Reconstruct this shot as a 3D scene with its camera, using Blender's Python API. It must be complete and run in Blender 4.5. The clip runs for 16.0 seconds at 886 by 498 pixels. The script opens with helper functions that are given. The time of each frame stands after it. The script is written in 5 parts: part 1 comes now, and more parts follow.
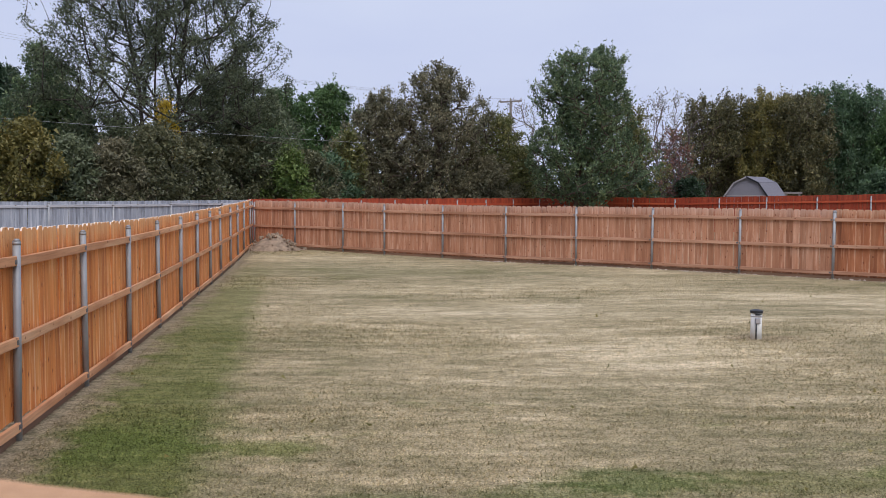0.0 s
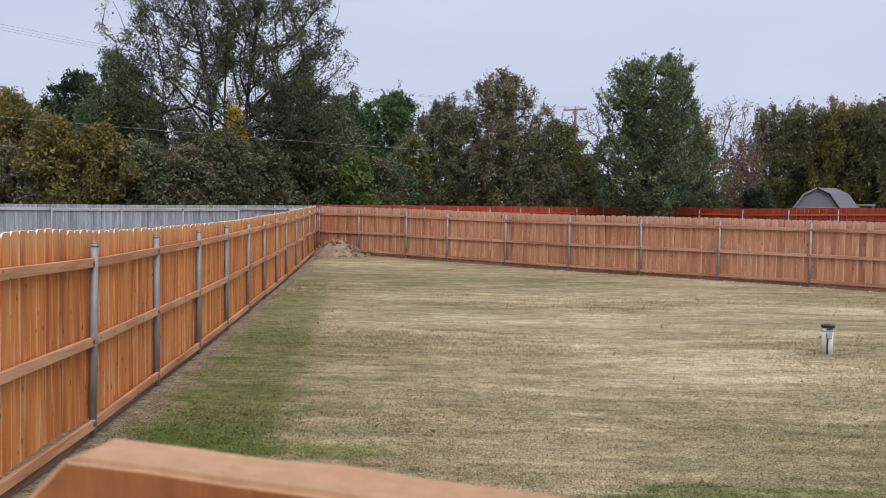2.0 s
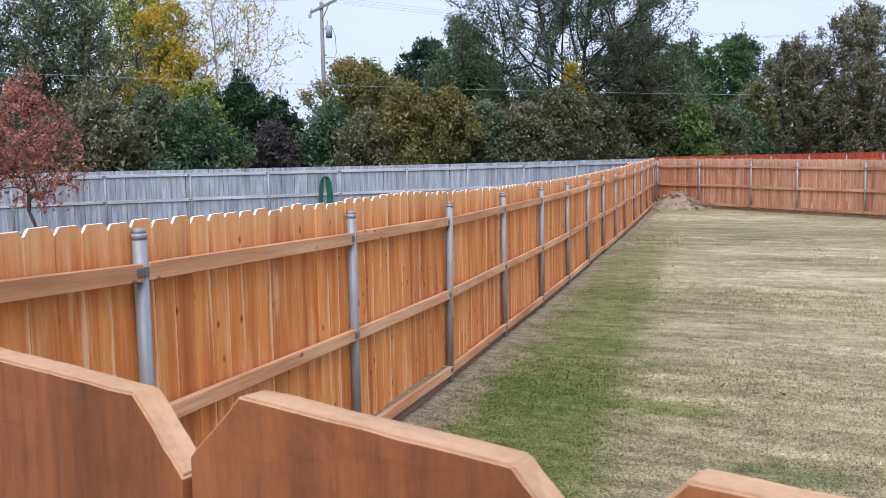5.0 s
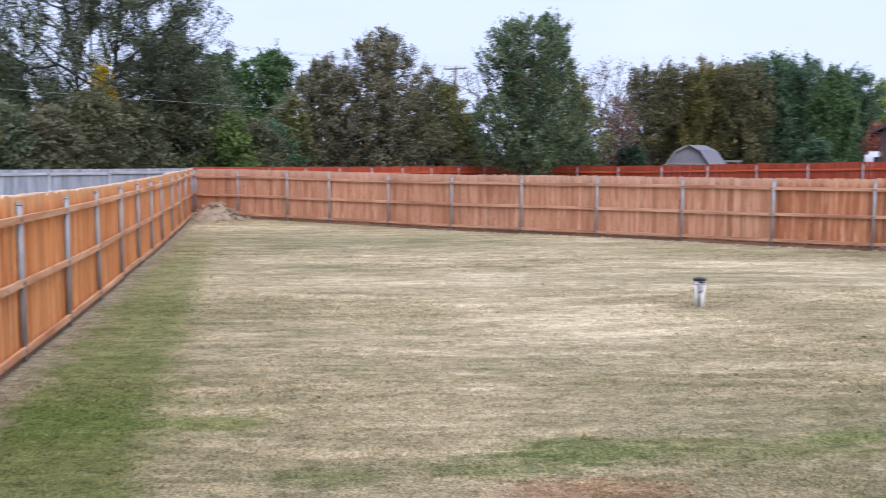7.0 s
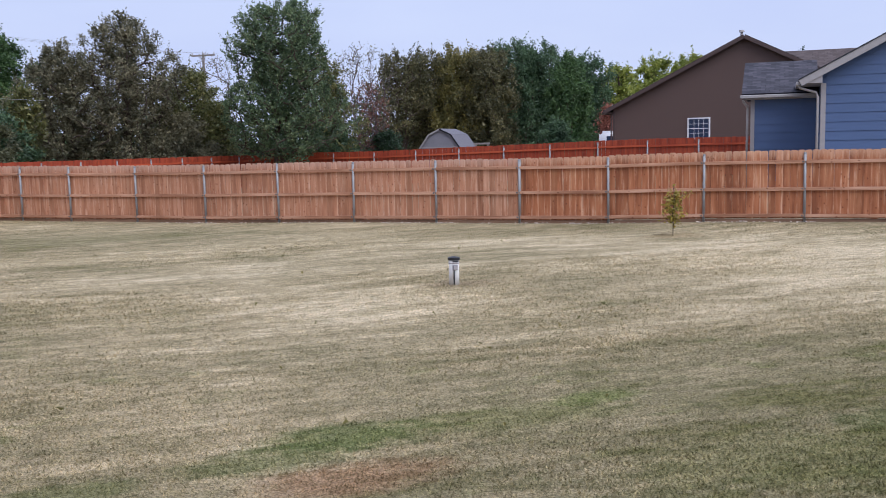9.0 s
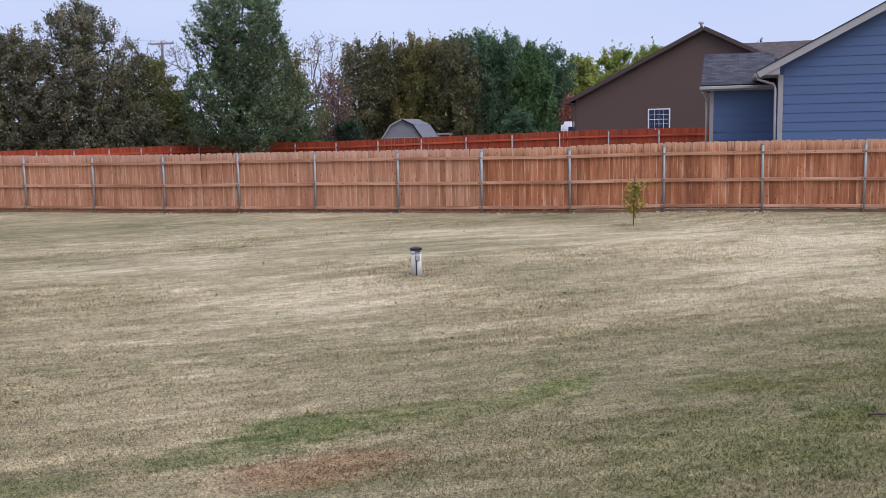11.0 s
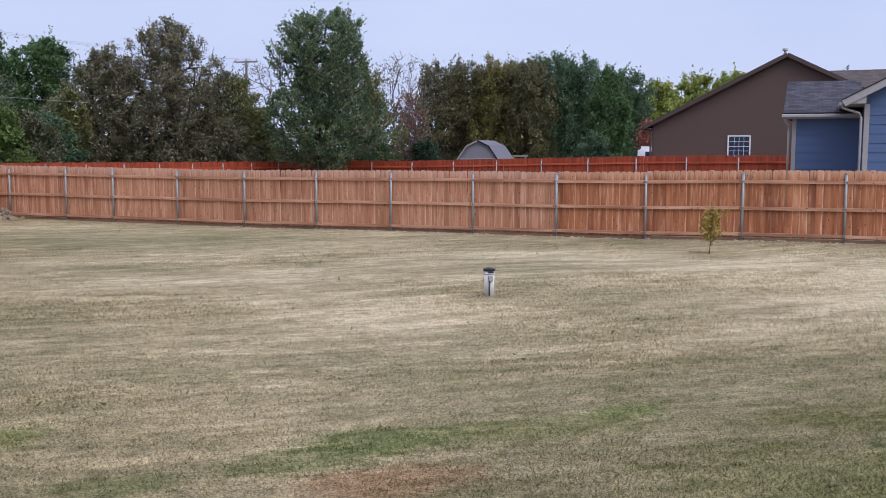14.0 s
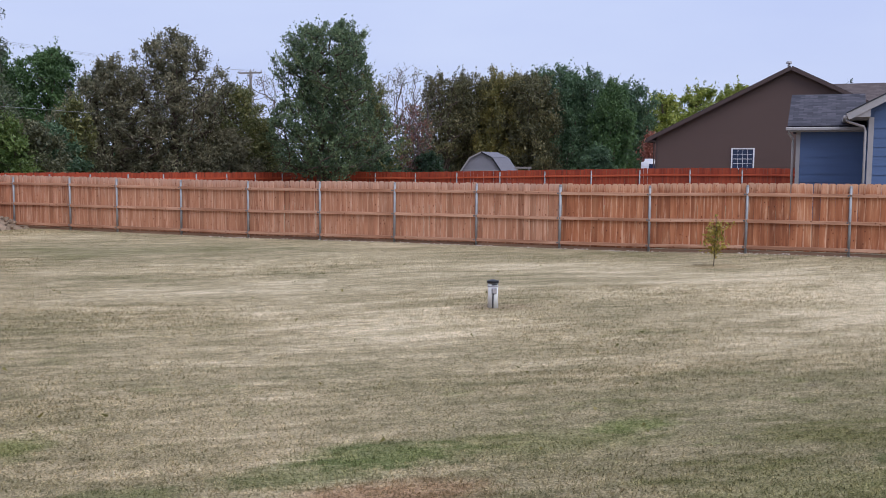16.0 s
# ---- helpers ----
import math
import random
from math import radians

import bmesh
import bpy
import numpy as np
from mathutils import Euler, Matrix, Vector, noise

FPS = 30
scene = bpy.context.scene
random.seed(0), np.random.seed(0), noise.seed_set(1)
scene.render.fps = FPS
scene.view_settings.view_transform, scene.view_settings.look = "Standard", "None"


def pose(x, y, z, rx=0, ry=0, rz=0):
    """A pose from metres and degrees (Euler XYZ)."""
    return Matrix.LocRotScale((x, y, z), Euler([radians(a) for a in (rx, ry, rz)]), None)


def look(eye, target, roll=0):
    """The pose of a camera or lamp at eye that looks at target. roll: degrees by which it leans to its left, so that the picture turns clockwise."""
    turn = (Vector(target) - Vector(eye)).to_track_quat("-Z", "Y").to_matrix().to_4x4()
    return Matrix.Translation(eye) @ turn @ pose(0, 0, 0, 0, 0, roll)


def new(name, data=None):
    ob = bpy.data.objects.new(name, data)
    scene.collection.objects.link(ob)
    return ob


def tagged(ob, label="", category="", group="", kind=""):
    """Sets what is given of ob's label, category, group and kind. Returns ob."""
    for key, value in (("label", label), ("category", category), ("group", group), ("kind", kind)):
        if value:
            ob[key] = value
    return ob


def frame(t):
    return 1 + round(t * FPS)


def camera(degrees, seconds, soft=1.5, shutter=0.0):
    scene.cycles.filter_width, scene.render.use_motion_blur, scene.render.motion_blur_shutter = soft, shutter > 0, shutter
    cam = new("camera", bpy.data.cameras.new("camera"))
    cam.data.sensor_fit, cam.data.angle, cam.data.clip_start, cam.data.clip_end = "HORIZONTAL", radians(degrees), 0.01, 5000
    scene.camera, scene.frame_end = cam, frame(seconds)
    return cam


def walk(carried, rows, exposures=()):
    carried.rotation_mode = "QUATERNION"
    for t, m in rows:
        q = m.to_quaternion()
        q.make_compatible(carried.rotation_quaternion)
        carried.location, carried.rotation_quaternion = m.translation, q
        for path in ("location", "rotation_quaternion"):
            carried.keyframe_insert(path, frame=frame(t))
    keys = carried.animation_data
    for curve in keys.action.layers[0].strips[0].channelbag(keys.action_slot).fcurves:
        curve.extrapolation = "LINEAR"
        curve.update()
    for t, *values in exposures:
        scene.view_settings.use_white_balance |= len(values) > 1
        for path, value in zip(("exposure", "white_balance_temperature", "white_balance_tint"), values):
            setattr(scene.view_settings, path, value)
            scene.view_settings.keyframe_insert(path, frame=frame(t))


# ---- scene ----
# Camera: seconds, eye x y z, yaw, pitch, roll
cam = camera(50.64, 16.0, soft=0.66, shutter=0.28)
# a phone's small lens, focused on the yard
cam.data.dof.use_dof, cam.data.dof.focus_distance, cam.data.dof.aperture_fstop = True, 18.0, 58.0
ROWS = [
    (0.0, 0.003, -0.031, 2.331, -0.009, -3.583, -0.244),
    (0.5, -0.01, -0.02, 2.326, 1.261, -3.641, -0.242),
    (1.0, -0.026, -0.044, 2.327, 2.91, -3.555, -0.877),
    (1.5, -0.042, -0.052, 2.327, 3.558, -3.525, -1.236),
    (2.0, -0.041, -0.057, 2.337, 3.795, -3.166, -0.897),
    (2.5, -0.033, -0.119, 2.355, 7.92, -4.099, -0.691),
    (3.0, -0.054, -0.133, 2.371, 15.567, -5.273, 0.575),
    (3.5, -0.073, -0.135, 2.378, 21.44, -5.587, 1.245),
    (3.7, -0.072, -0.178, 2.379, 22.868, -5.648, 1.301),
    (4.3, -0.073, -0.172, 2.382, 24.2, -5.86, 1.22),
    (5.2, -0.071, -0.166, 2.387, 24.0, -6.06, 1.08),
    (5.8, -0.071, -0.15, 2.388, 21.845, -6.168, 0.965),
    (6.0, -0.087, -0.124, 2.378, 19.2, -5.904, 0.837),
    (6.5, -0.054, -0.106, 2.371, 8.082, -5.482, -0.299),
    (7.0, -0.04, 0.036, 2.358, -3.405, -5.536, -0.299),
    (7.5, -0.006, 0.055, 2.345, -10.793, -6.02, 0.059),
    (8.0, 0.045, 0.105, 2.337, -14.108, -6.194, 0.958),
    (8.5, 0.069, 0.138, 2.335, -16.024, -6.333, 1.117),
    (9.0, 0.065, 0.108, 2.34, -18.092, -6.446, 1.244),
    (9.5, 0.1, 0.162, 2.328, -19.905, -6.978, 1.082),
    (10.0, 0.102, 0.164, 2.33, -20.102, -7.231, 1.3),
    (10.2, 0.088, 0.152, 2.333, -20.316, -7.326, 1.184),
    (12.3, 0.065, 0.094, 2.36, -19.89, -6.29, 0.791),
    (12.5, 0.057, 0.086, 2.365, -19.171, -6.236, 0.75),
    (13.0, 0.026, 0.016, 2.354, -17.369, -6.146, 0.337),
    (13.5, 0.028, 0.019, 2.362, -16.103, -6.041, 0.183),
    (14.0, -0.0, -0.003, 2.351, -15.818, -5.779, -0.203),
    (14.5, 0.01, 0.006, 2.364, -15.819, -5.898, -0.326),
    (15.0, 0.011, 0.043, 2.353, -15.998, -5.949, -0.51),
    (15.5, 0.009, 0.055, 2.339, -16.057, -5.367, -0.6),
    (16.0, -0.004, 0.031, 2.357, -15.616, -5.091, -0.444),
]
walk(cam, [(t, pose(x, y, z, 90 + pitch, roll, yaw)) for t, x, y, z, yaw, pitch, roll in ROWS],
     [(0.0, -0.09, 6420, 12), (1.0, -0.09, 6440, 12), (2.0, -0.09, 6740, 12), (2.5, -0.08, 6720, 12), (3.5, 0.08, 6540, 10), (5.8, 0.44, 5880, 10), (6.5, 0.36, 6000, 12), (7.0, 0.42, 6020, 13), (7.5, 0.46, 6000, 14), (8.0, 0.32, 6020, 14), (8.5, 0.04, 6000, 13), (9.0, 0.0, 6020, 13), (10.0, 0.0, 6040, 13),
      (12.5, -0.03, 6100, 12), (13.5, -0.04, 6110, 13), (14.5, -0.03, 6050, 13), (16.0, -0.06, 6020, 13)])

# ---- world and light ----
world = bpy.data.worlds.new("overcast_sky")
scene.world = world
world.use_nodes = True
wn, wl = world.node_tree.nodes, world.node_tree.links
wn.clear()
w_out = wn.new("ShaderNodeOutputWorld")
w_bg = wn.new("ShaderNodeBackground")
w_sky = wn.new("ShaderNodeTexSky")
w_sky.sky_type, w_sky.sun_disc = "NISHITA", False
w_sky.sun_elevation, w_sky.sun_rotation = radians(50), radians(200)
w_sky.dust_density, w_sky.air_density = 4.0, 1.0
w_dim = wn.new("ShaderNodeVectorMath")
w_dim.operation = "SCALE"
w_dim.inputs["Scale"].default_value = 0.10
w_co = wn.new("ShaderNodeTexCoord")
w_map = wn.new("ShaderNodeMapping")
w_map.inputs["Scale"].default_value = (1.2, 1.2, 4.0)
w_noise = wn.new("ShaderNodeTexNoise")
w_noise.inputs["Scale"].default_value, w_noise.inputs["Detail"].default_value = 2.0, 6.0
w_cloud = wn.new("ShaderNodeValToRGB")
w_cloud.color_ramp.elements[0].position, w_cloud.color_ramp.elements[0].color = 0.3, (0.63, 0.70, 0.95, 1)
w_cloud.color_ramp.elements[1].position, w_cloud.color_ramp.elements[1].color = 0.7, (0.72, 0.79, 0.99, 1)
w_mix = wn.new("ShaderNodeMix")
w_mix.data_type = "RGBA"
w_mix.inputs["Factor"].default_value = 0.88
wl.new(w_co.outputs["Generated"], w_map.inputs["Vector"])
wl.new(w_map.outputs["Vector"], w_noise.inputs["Vector"])
wl.new(w_noise.outputs["Fac"], w_cloud.inputs["Fac"])
wl.new(w_sky.outputs["Color"], w_dim.inputs[0])
wl.new(w_dim.outputs["Vector"], w_mix.inputs["A"])
wl.new(w_cloud.outputs["Color"], w_mix.inputs["B"])
wl.new(w_mix.outputs["Result"], w_bg.inputs["Color"])
w_bg.inputs["Strength"].default_value = 1.0
wl.new(w_bg.outputs["Background"], w_out.inputs["Surface"])

sun_data = bpy.data.lights.new("veiled_sun", "SUN")
sun_data.energy, sun_data.angle, sun_data.color = 2.5, radians(50), (1.0, 0.965, 0.925)
sun = new("veiled_sun", sun_data)
sun.matrix_world = look((14, -36, 46), (0, 0, 0))


# ---- materials ----
def srgb(r, g, b):
    return tuple((c / 12.92 if c <= 0.04045 else ((c + 0.055) / 1.055) ** 2.4) for c in (r / 255, g / 255, b / 255)) + (1,)


def material(name, rough=0.8, metal=0.0):
    m = bpy.data.materials.new(name)
    m.use_nodes = True
    n = m.node_tree.nodes
    b = n["Principled BSDF"]
    b.inputs["Roughness"].default_value, b.inputs["Metallic"].default_value = rough, metal
    return m, n, m.node_tree.links, b


def noise_node(n, l, vec, scale, detail=4.0, rough=0.55, stretch=None):
    if stretch:
        mp = n.new("ShaderNodeMapping")
        mp.inputs["Scale"].default_value = stretch
        l.new(vec, mp.inputs["Vector"])
        vec = mp.outputs["Vector"]
    t = n.new("ShaderNodeTexNoise")
    t.inputs["Scale"].default_value, t.inputs["Detail"].default_value, t.inputs["Roughness"].default_value = scale, detail, rough
    l.new(vec, t.inputs["Vector"])
    return t.outputs["Fac"]


def ramp(n, l, fac, stops):
    r = n.new("ShaderNodeValToRGB")
    e = r.color_ramp.elements
    while len(e) < len(stops):
        e.new(0.5)
    for k, (p, c) in zip(e, stops):
        k.position, k.color = p, c if len(c) == 4 else (*c, 1)
    l.new(fac, r.inputs["Fac"])
    return r.outputs["Color"]


def mixed(n, l, fac, a, b, mode="MIX"):
    m = n.new("ShaderNodeMix")
    m.data_type, m.blend_type = "RGBA", mode
    for socket, v in ((m.inputs["Factor"], fac), (m.inputs["A"], a), (m.inputs["B"], b)):
        if isinstance(v, (int, float)):
            socket.default_value = v
        elif isinstance(v, tuple):
            socket.default_value = v if len(v) == 4 else (*v, 1)
        else:
            l.new(v, socket)
    return m.outputs["Result"]


def math_node(n, l, op, a, b=0.0, clamp=False):
    m = n.new("ShaderNodeMath")
    m.operation, m.use_clamp = op, clamp
    for socket, v in ((m.inputs[0], a), (m.inputs[1], b)):
        if isinstance(v, (int, float)):
            socket.default_value = v
        else:
            l.new(v, socket)
    return m.outputs[0]


def bumped(n, l, b, height, strength=0.3, distance=0.01):
    k = n.new("ShaderNodeBump")
    k.inputs["Strength"].default_value, k.inputs["Distance"].default_value = strength, distance
    l.new(height, k.inputs["Height"])
    l.new(k.outputs["Normal"], b.inputs["Normal"])


def shifted(n, l, amount=37.0):
    """Object coordinates, moved by a random amount for each object."""
    co, info = n.new("ShaderNodeTexCoord"), n.new("ShaderNodeObjectInfo")
    add, mul = n.new("ShaderNodeVectorMath"), n.new("ShaderNodeMath")
    mul.operation, mul.inputs[1].default_value = "MULTIPLY", amount
    l.new(info.outputs["Random"], mul.inputs[0])
    l.new(co.outputs["Object"], add.inputs[0])
    l.new(mul.outputs[0], add.inputs[1])
    return add.outputs[0], info.outputs["Random"]


def wood(name, dark, mid, light, along="z", knots=True, wash=None, spread=0.25, rough=0.75, micro=0.0, sapwood=None, weather=None):
    """Sawn timber with grain along one axis, tone varied board by board."""
    m, n, l, b = material(name, rough)
    vec, rnd = shifted(n, l)
    fine = {"z": (60, 60, 2.2), "x": (2.2, 60, 60)}[along]
    broad = {"z": (7, 7, 0.7), "x": (0.7, 7, 7)}[along]
    g1 = noise_node(n, l, vec, 1.0, 6.0, 0.6, fine)
    g2 = noise_node(n, l, vec, 1.0, 3.0, 0.5, broad)
    col = ramp(n, l, g2, [(0.28, dark), (0.5, mid), (0.74, light)])
    streak = ramp(n, l, g1, [(0.3, (0.72, 0.70, 0.68)), (0.55, (1, 1, 1)), (0.75, (1.1, 1.1, 1.1))])
    col = mixed(n, l, 0.75, col, streak, "MULTIPLY")
    tone = ramp(n, l, rnd, [(0.0, (1 - spread, 1 - spread * 1.15, 1 - spread * 1.3)), (0.45, (1, 1, 1)), (1.0, (1 + spread * 0.5, 1 + spread * 0.55, 1 + spread * 0.6))])
    col = mixed(n, l, 1.0, col, tone, "MULTIPLY")
    if wash:
        w = noise_node(n, l, vec, 1.0, 5.0, 0.65, {"z": (14, 14, 1.4), "x": (1.4, 14, 14)}[along])
        col = mixed(n, l, ramp(n, l, w, [(0.56, (0, 0, 0)), (0.74, (0.55, 0.55, 0.55))]), col, wash)
    if sapwood:
        # pale sapwood along the edges of some boards
        plain_co, xyz = n.new("ShaderNodeTexCoord"), n.new("ShaderNodeSeparateXYZ")
        l.new(plain_co.outputs["Object"], xyz.inputs[0])
        wander = math_node(n, l, "MULTIPLY", math_node(n, l, "SUBTRACT", noise_node(n, l, vec, 1.0, 4.0, 0.6, (5, 5, 1.3)), 0.5), 0.14)
        edge = math_node(n, l, "MULTIPLY", math_node(n, l, "ADD", math_node(n, l, "ADD", xyz.outputs[0], math_node(n, l, "MULTIPLY", math_node(n, l, "SUBTRACT", rnd, 0.5), 0.05)), wander), 10.0)
        col = mixed(n, l, ramp(n, l, edge, [(0.76, (0, 0, 0)), (0.95, (0.55, 0.55, 0.55))]), col, sapwood)
    if weather:
        # upper board ends bleached by rain
        end_co, end_xyz = n.new("ShaderNodeTexCoord"), n.new("ShaderNodeSeparateXYZ")
        l.new(end_co.outputs["Object"], end_xyz.inputs[0])
        fade = math_node(n, l, "ADD", end_xyz.outputs[2], math_node(n, l, "MULTIPLY", math_node(n, l, "SUBTRACT", noise_node(n, l, vec, 1.0, 5.0, 0.7, (26, 26, 2.5)), 0.5), 0.7))
        col = mixed(n, l, ramp(n, l, math_node(n, l, "MULTIPLY", fade, 0.5), [(0.77, (0, 0, 0)), (0.89, (0.6, 0.6, 0.6))]), col, weather)
    if knots:
        v = n.new("ShaderNodeTexVoronoi")
        mp = n.new("ShaderNodeMapping")
        mp.inputs["Scale"].default_value = {"z": (9, 1, 6), "x": (6, 1, 9)}[along]
        l.new(vec, mp.inputs["Vector"])
        l.new(mp.outputs["Vector"], v.inputs["Vector"])
        v.inputs["Scale"].default_value = 1.0
        k = ramp(n, l, v.outputs["Distance"], [(0.06, (0.34, 0.25, 0.19)), (0.13, (0.62, 0.50, 0.42)), (0.19, (1, 1, 1))])
        some = n.new("ShaderNodeSeparateColor")
        l.new(v.outputs["Color"], some.inputs["Color"])
        col = mixed(n, l, ramp(n, l, some.outputs[0], [(0.46, (0, 0, 0)), (0.50, (1, 1, 1))]), col, k, "MULTIPLY")
    if micro:
        # saw marks and stain seen from a hand's width away
        g3 = noise_node(n, l, vec, abs(micro), 8.0, 0.72, {"z": (1, 1, 0.12), "x": (0.12, 1, 1)}[along] if micro > 0 else (1, 1, 1))
        g4 = noise_node(n, l, vec, 26.0, 7.0, 0.7)
        col = mixed(n, l, 0.85, col, ramp(n, l, g3, [(0.32, (0.62, 0.57, 0.52)), (0.52, (1, 1, 1)), (0.72, (1.22, 1.22, 1.22))] if micro > 0 else [(0.3, (0.84, 0.81, 0.78)), (0.52, (1, 1, 1)), (0.72, (1.1, 1.1, 1.1))]), "MULTIPLY")
        col = mixed(n, l, 0.9, col, ramp(n, l, g4, [(0.34, (0.82, 0.78, 0.74)), (0.5, (1, 1, 1)), (0.7, (1.07, 1.07, 1.08))]), "MULTIPLY")
        l.new(col, b.inputs["Base Color"])
        bumped(n, l, b, g3, 0.7, 0.0012)
        return m
    l.new(col, b.inputs["Base Color"])
    bumped(n, l, b, g1, 0.35, 0.004)
    return m


CEDAR = wood("cedar_orange", srgb(182, 98, 42), srgb(216, 134, 66), srgb(230, 160, 92), wash=srgb(238, 204, 166), spread=0.2, sapwood=srgb(240, 208, 170), weather=srgb(228, 178, 124))
CEDAR_PALE = wood("cedar_faded", srgb(156, 104, 76), srgb(180, 127, 96), srgb(196, 150, 122), wash=srgb(218, 188, 166), spread=0.22, sapwood=srgb(212, 176, 150), weather=srgb(196, 164, 146))
CEDAR_RICH = wood("cedar_fresh", srgb(134, 78, 47), srgb(166, 103, 67), srgb(187, 129, 91), wash=srgb(216, 182, 154), spread=0.28, sapwood=srgb(220, 182, 152), weather=srgb(206, 168, 140))
CEDAR_NEAR = wood("cedar_face", srgb(106, 58, 26), srgb(146, 86, 44), srgb(174, 114, 68), spread=0.12, micro=160.0)
RAIL = wood("pine_rail", srgb(176, 116, 76), srgb(206, 150, 108), srgb(224, 178, 138), along="x", spread=0.12)
RAIL_PALE = wood("pine_rail_faded", srgb(150, 104, 78), srgb(180, 134, 106), srgb(202, 160, 134), along="x", spread=0.1)
# brown darkened for the shaded gap under the bottom rail, besides soil
SHADED_BOARD = wood("shaded_soil_board", srgb(100, 75, 58), srgb(126, 97, 76), srgb(146, 115, 92), along="x", knots=False, spread=0.15)
CUT_END = wood("sawn_end_grain", srgb(218, 192, 170), srgb(238, 220, 204), srgb(248, 238, 228), knots=False, spread=0.08)
CUT_NEAR = wood("rough_sawn_top", srgb(172, 128, 92), srgb(198, 154, 116), srgb(218, 180, 146), along="x", knots=False, spread=0.06, micro=-220.0)
GREY_WOOD = wood("weathered_grey_wood", srgb(116, 121, 132), srgb(146, 152, 163), srgb(174, 179, 189), knots=False, wash=srgb(190, 195, 203), spread=0.07)
GREY_RAIL = wood("weathered_grey_rail", srgb(142, 145, 152), srgb(176, 178, 185), srgb(198, 199, 204), along="x", spread=0.08)
RED_WOOD = wood("red_stained_wood", srgb(120, 43, 20), srgb(148, 57, 29), srgb(167, 74, 42), knots=False, spread=0.1)
RED_RAIL = wood("red_stained_rail", srgb(150, 56, 28), srgb(176, 74, 40), srgb(190, 92, 54), along="x", knots=False, spread=0.06)


def plain(name, c, rough=0.6, metal=0.0, var=0.12, scale=6.0, bump=0.1, stretch=None):
    m, n, l, b = material(name, rough, metal)
    co = n.new("ShaderNodeTexCoord")
    f = noise_node(n, l, co.outputs["Object"], scale, 6.0, 0.6, stretch)
    lo, hi = tuple(v * (1 - var) for v in c[:3]), tuple(min(1, v * (1 + var)) for v in c[:3])
    l.new(ramp(n, l, f, [(0.3, lo), (0.7, hi)]), b.inputs["Base Color"])
    l.new(math_node(n, l, "ADD", math_node(n, l, "MULTIPLY", f, 0.3), rough - 0.15), b.inputs["Roughness"])
    if bump:
        bumped(n, l, b, f, bump, 0.01)
    return m


STEEL = plain("galvanised_steel", srgb(146, 148, 151), 0.5, 0.2, 0.2, 14.0, 0.05, (1, 1, 0.25))
CLAMP = plain("dull_steel", srgb(104, 100, 98), 0.6, 0.1, 0.2)
PVC = plain("white_pvc", srgb(226, 226, 224), 0.4, 0, 0.06, 9.0, 0.02)
BLACK = plain("black_plastic", srgb(38, 40, 46), 0.5)
HOSE = plain("green_hose", srgb(20, 86, 66), 0.45, 0, 0.25, 20.0)
SIDING_BROWN = plain("brown_siding", srgb(88, 69, 63), 0.7, 0, 0.05, 3.0, 0.05, (0.4, 0.4, 4))
SIDING_BLUE = plain("blue_siding", srgb(78, 99, 137), 0.65, 0, 0.06, 3.0, 0.05, (0.4, 0.4, 4))
TRIM_GREY = plain("grey_trim_paint", srgb(160, 156, 156), 0.55, 0, 0.05)
TRIM_BROWN = plain("brown_trim_paint", srgb(74, 58, 54), 0.55, 0, 0.05)
TRIM_WHITE = plain("white_vinyl", srgb(228, 228, 232), 0.45, 0, 0.04)
SHED_GREY = plain("grey_painted_panel", srgb(134, 133, 142), 0.6, 0, 0.08, 2.0)
SHED_ROOF = plain("grey_shed_shingle", srgb(112, 111, 120), 0.85, 0, 0.22, 14.0, 0.3)
POLE_WOOD = plain("weathered_pole_wood", srgb(128, 122, 120), 0.85, 0, 0.2, 5.0, 0.2, (6, 6, 0.4))
CABLE_PALE = plain("pale_cable", srgb(150, 152, 154), 0.5)
WIRE = plain("grey_cable", srgb(116, 118, 124), 0.5)
SOIL = plain("dry_soil", srgb(140, 123, 105), 0.95, 0, 0.4, 5.0, 0.8)
CHIP = plain("pale_stone_chip", srgb(196, 184, 172), 0.9, 0, 0.3, 3.0, 0.2)
BARK = plain("grey_brown_bark", srgb(78, 66, 58), 0.95, 0, 0.35, 5.0, 0.6, (3, 3, 0.6))
BARK_PALE = plain("pale_bark", srgb(158, 148, 138), 0.9, 0, 0.3, 5.0, 0.4, (3, 3, 0.6))
BARK_DARK = plain("dark_bark", srgb(50, 43, 39), 0.95, 0, 0.3, 5.0, 0.5, (3, 3, 0.6))
BARK_TWIG = plain("dusky_twig_bark", srgb(96, 82, 84), 0.9, 0, 0.25, 5.0, 0.3, (3, 3, 0.6))
GLASS, gn, gl, gb = material("window_glass", 0.06)
gb.inputs["Base Color"].default_value = (0.018, 0.03, 0.07, 1)
gb.inputs["Specular IOR Level"].default_value = 0.4


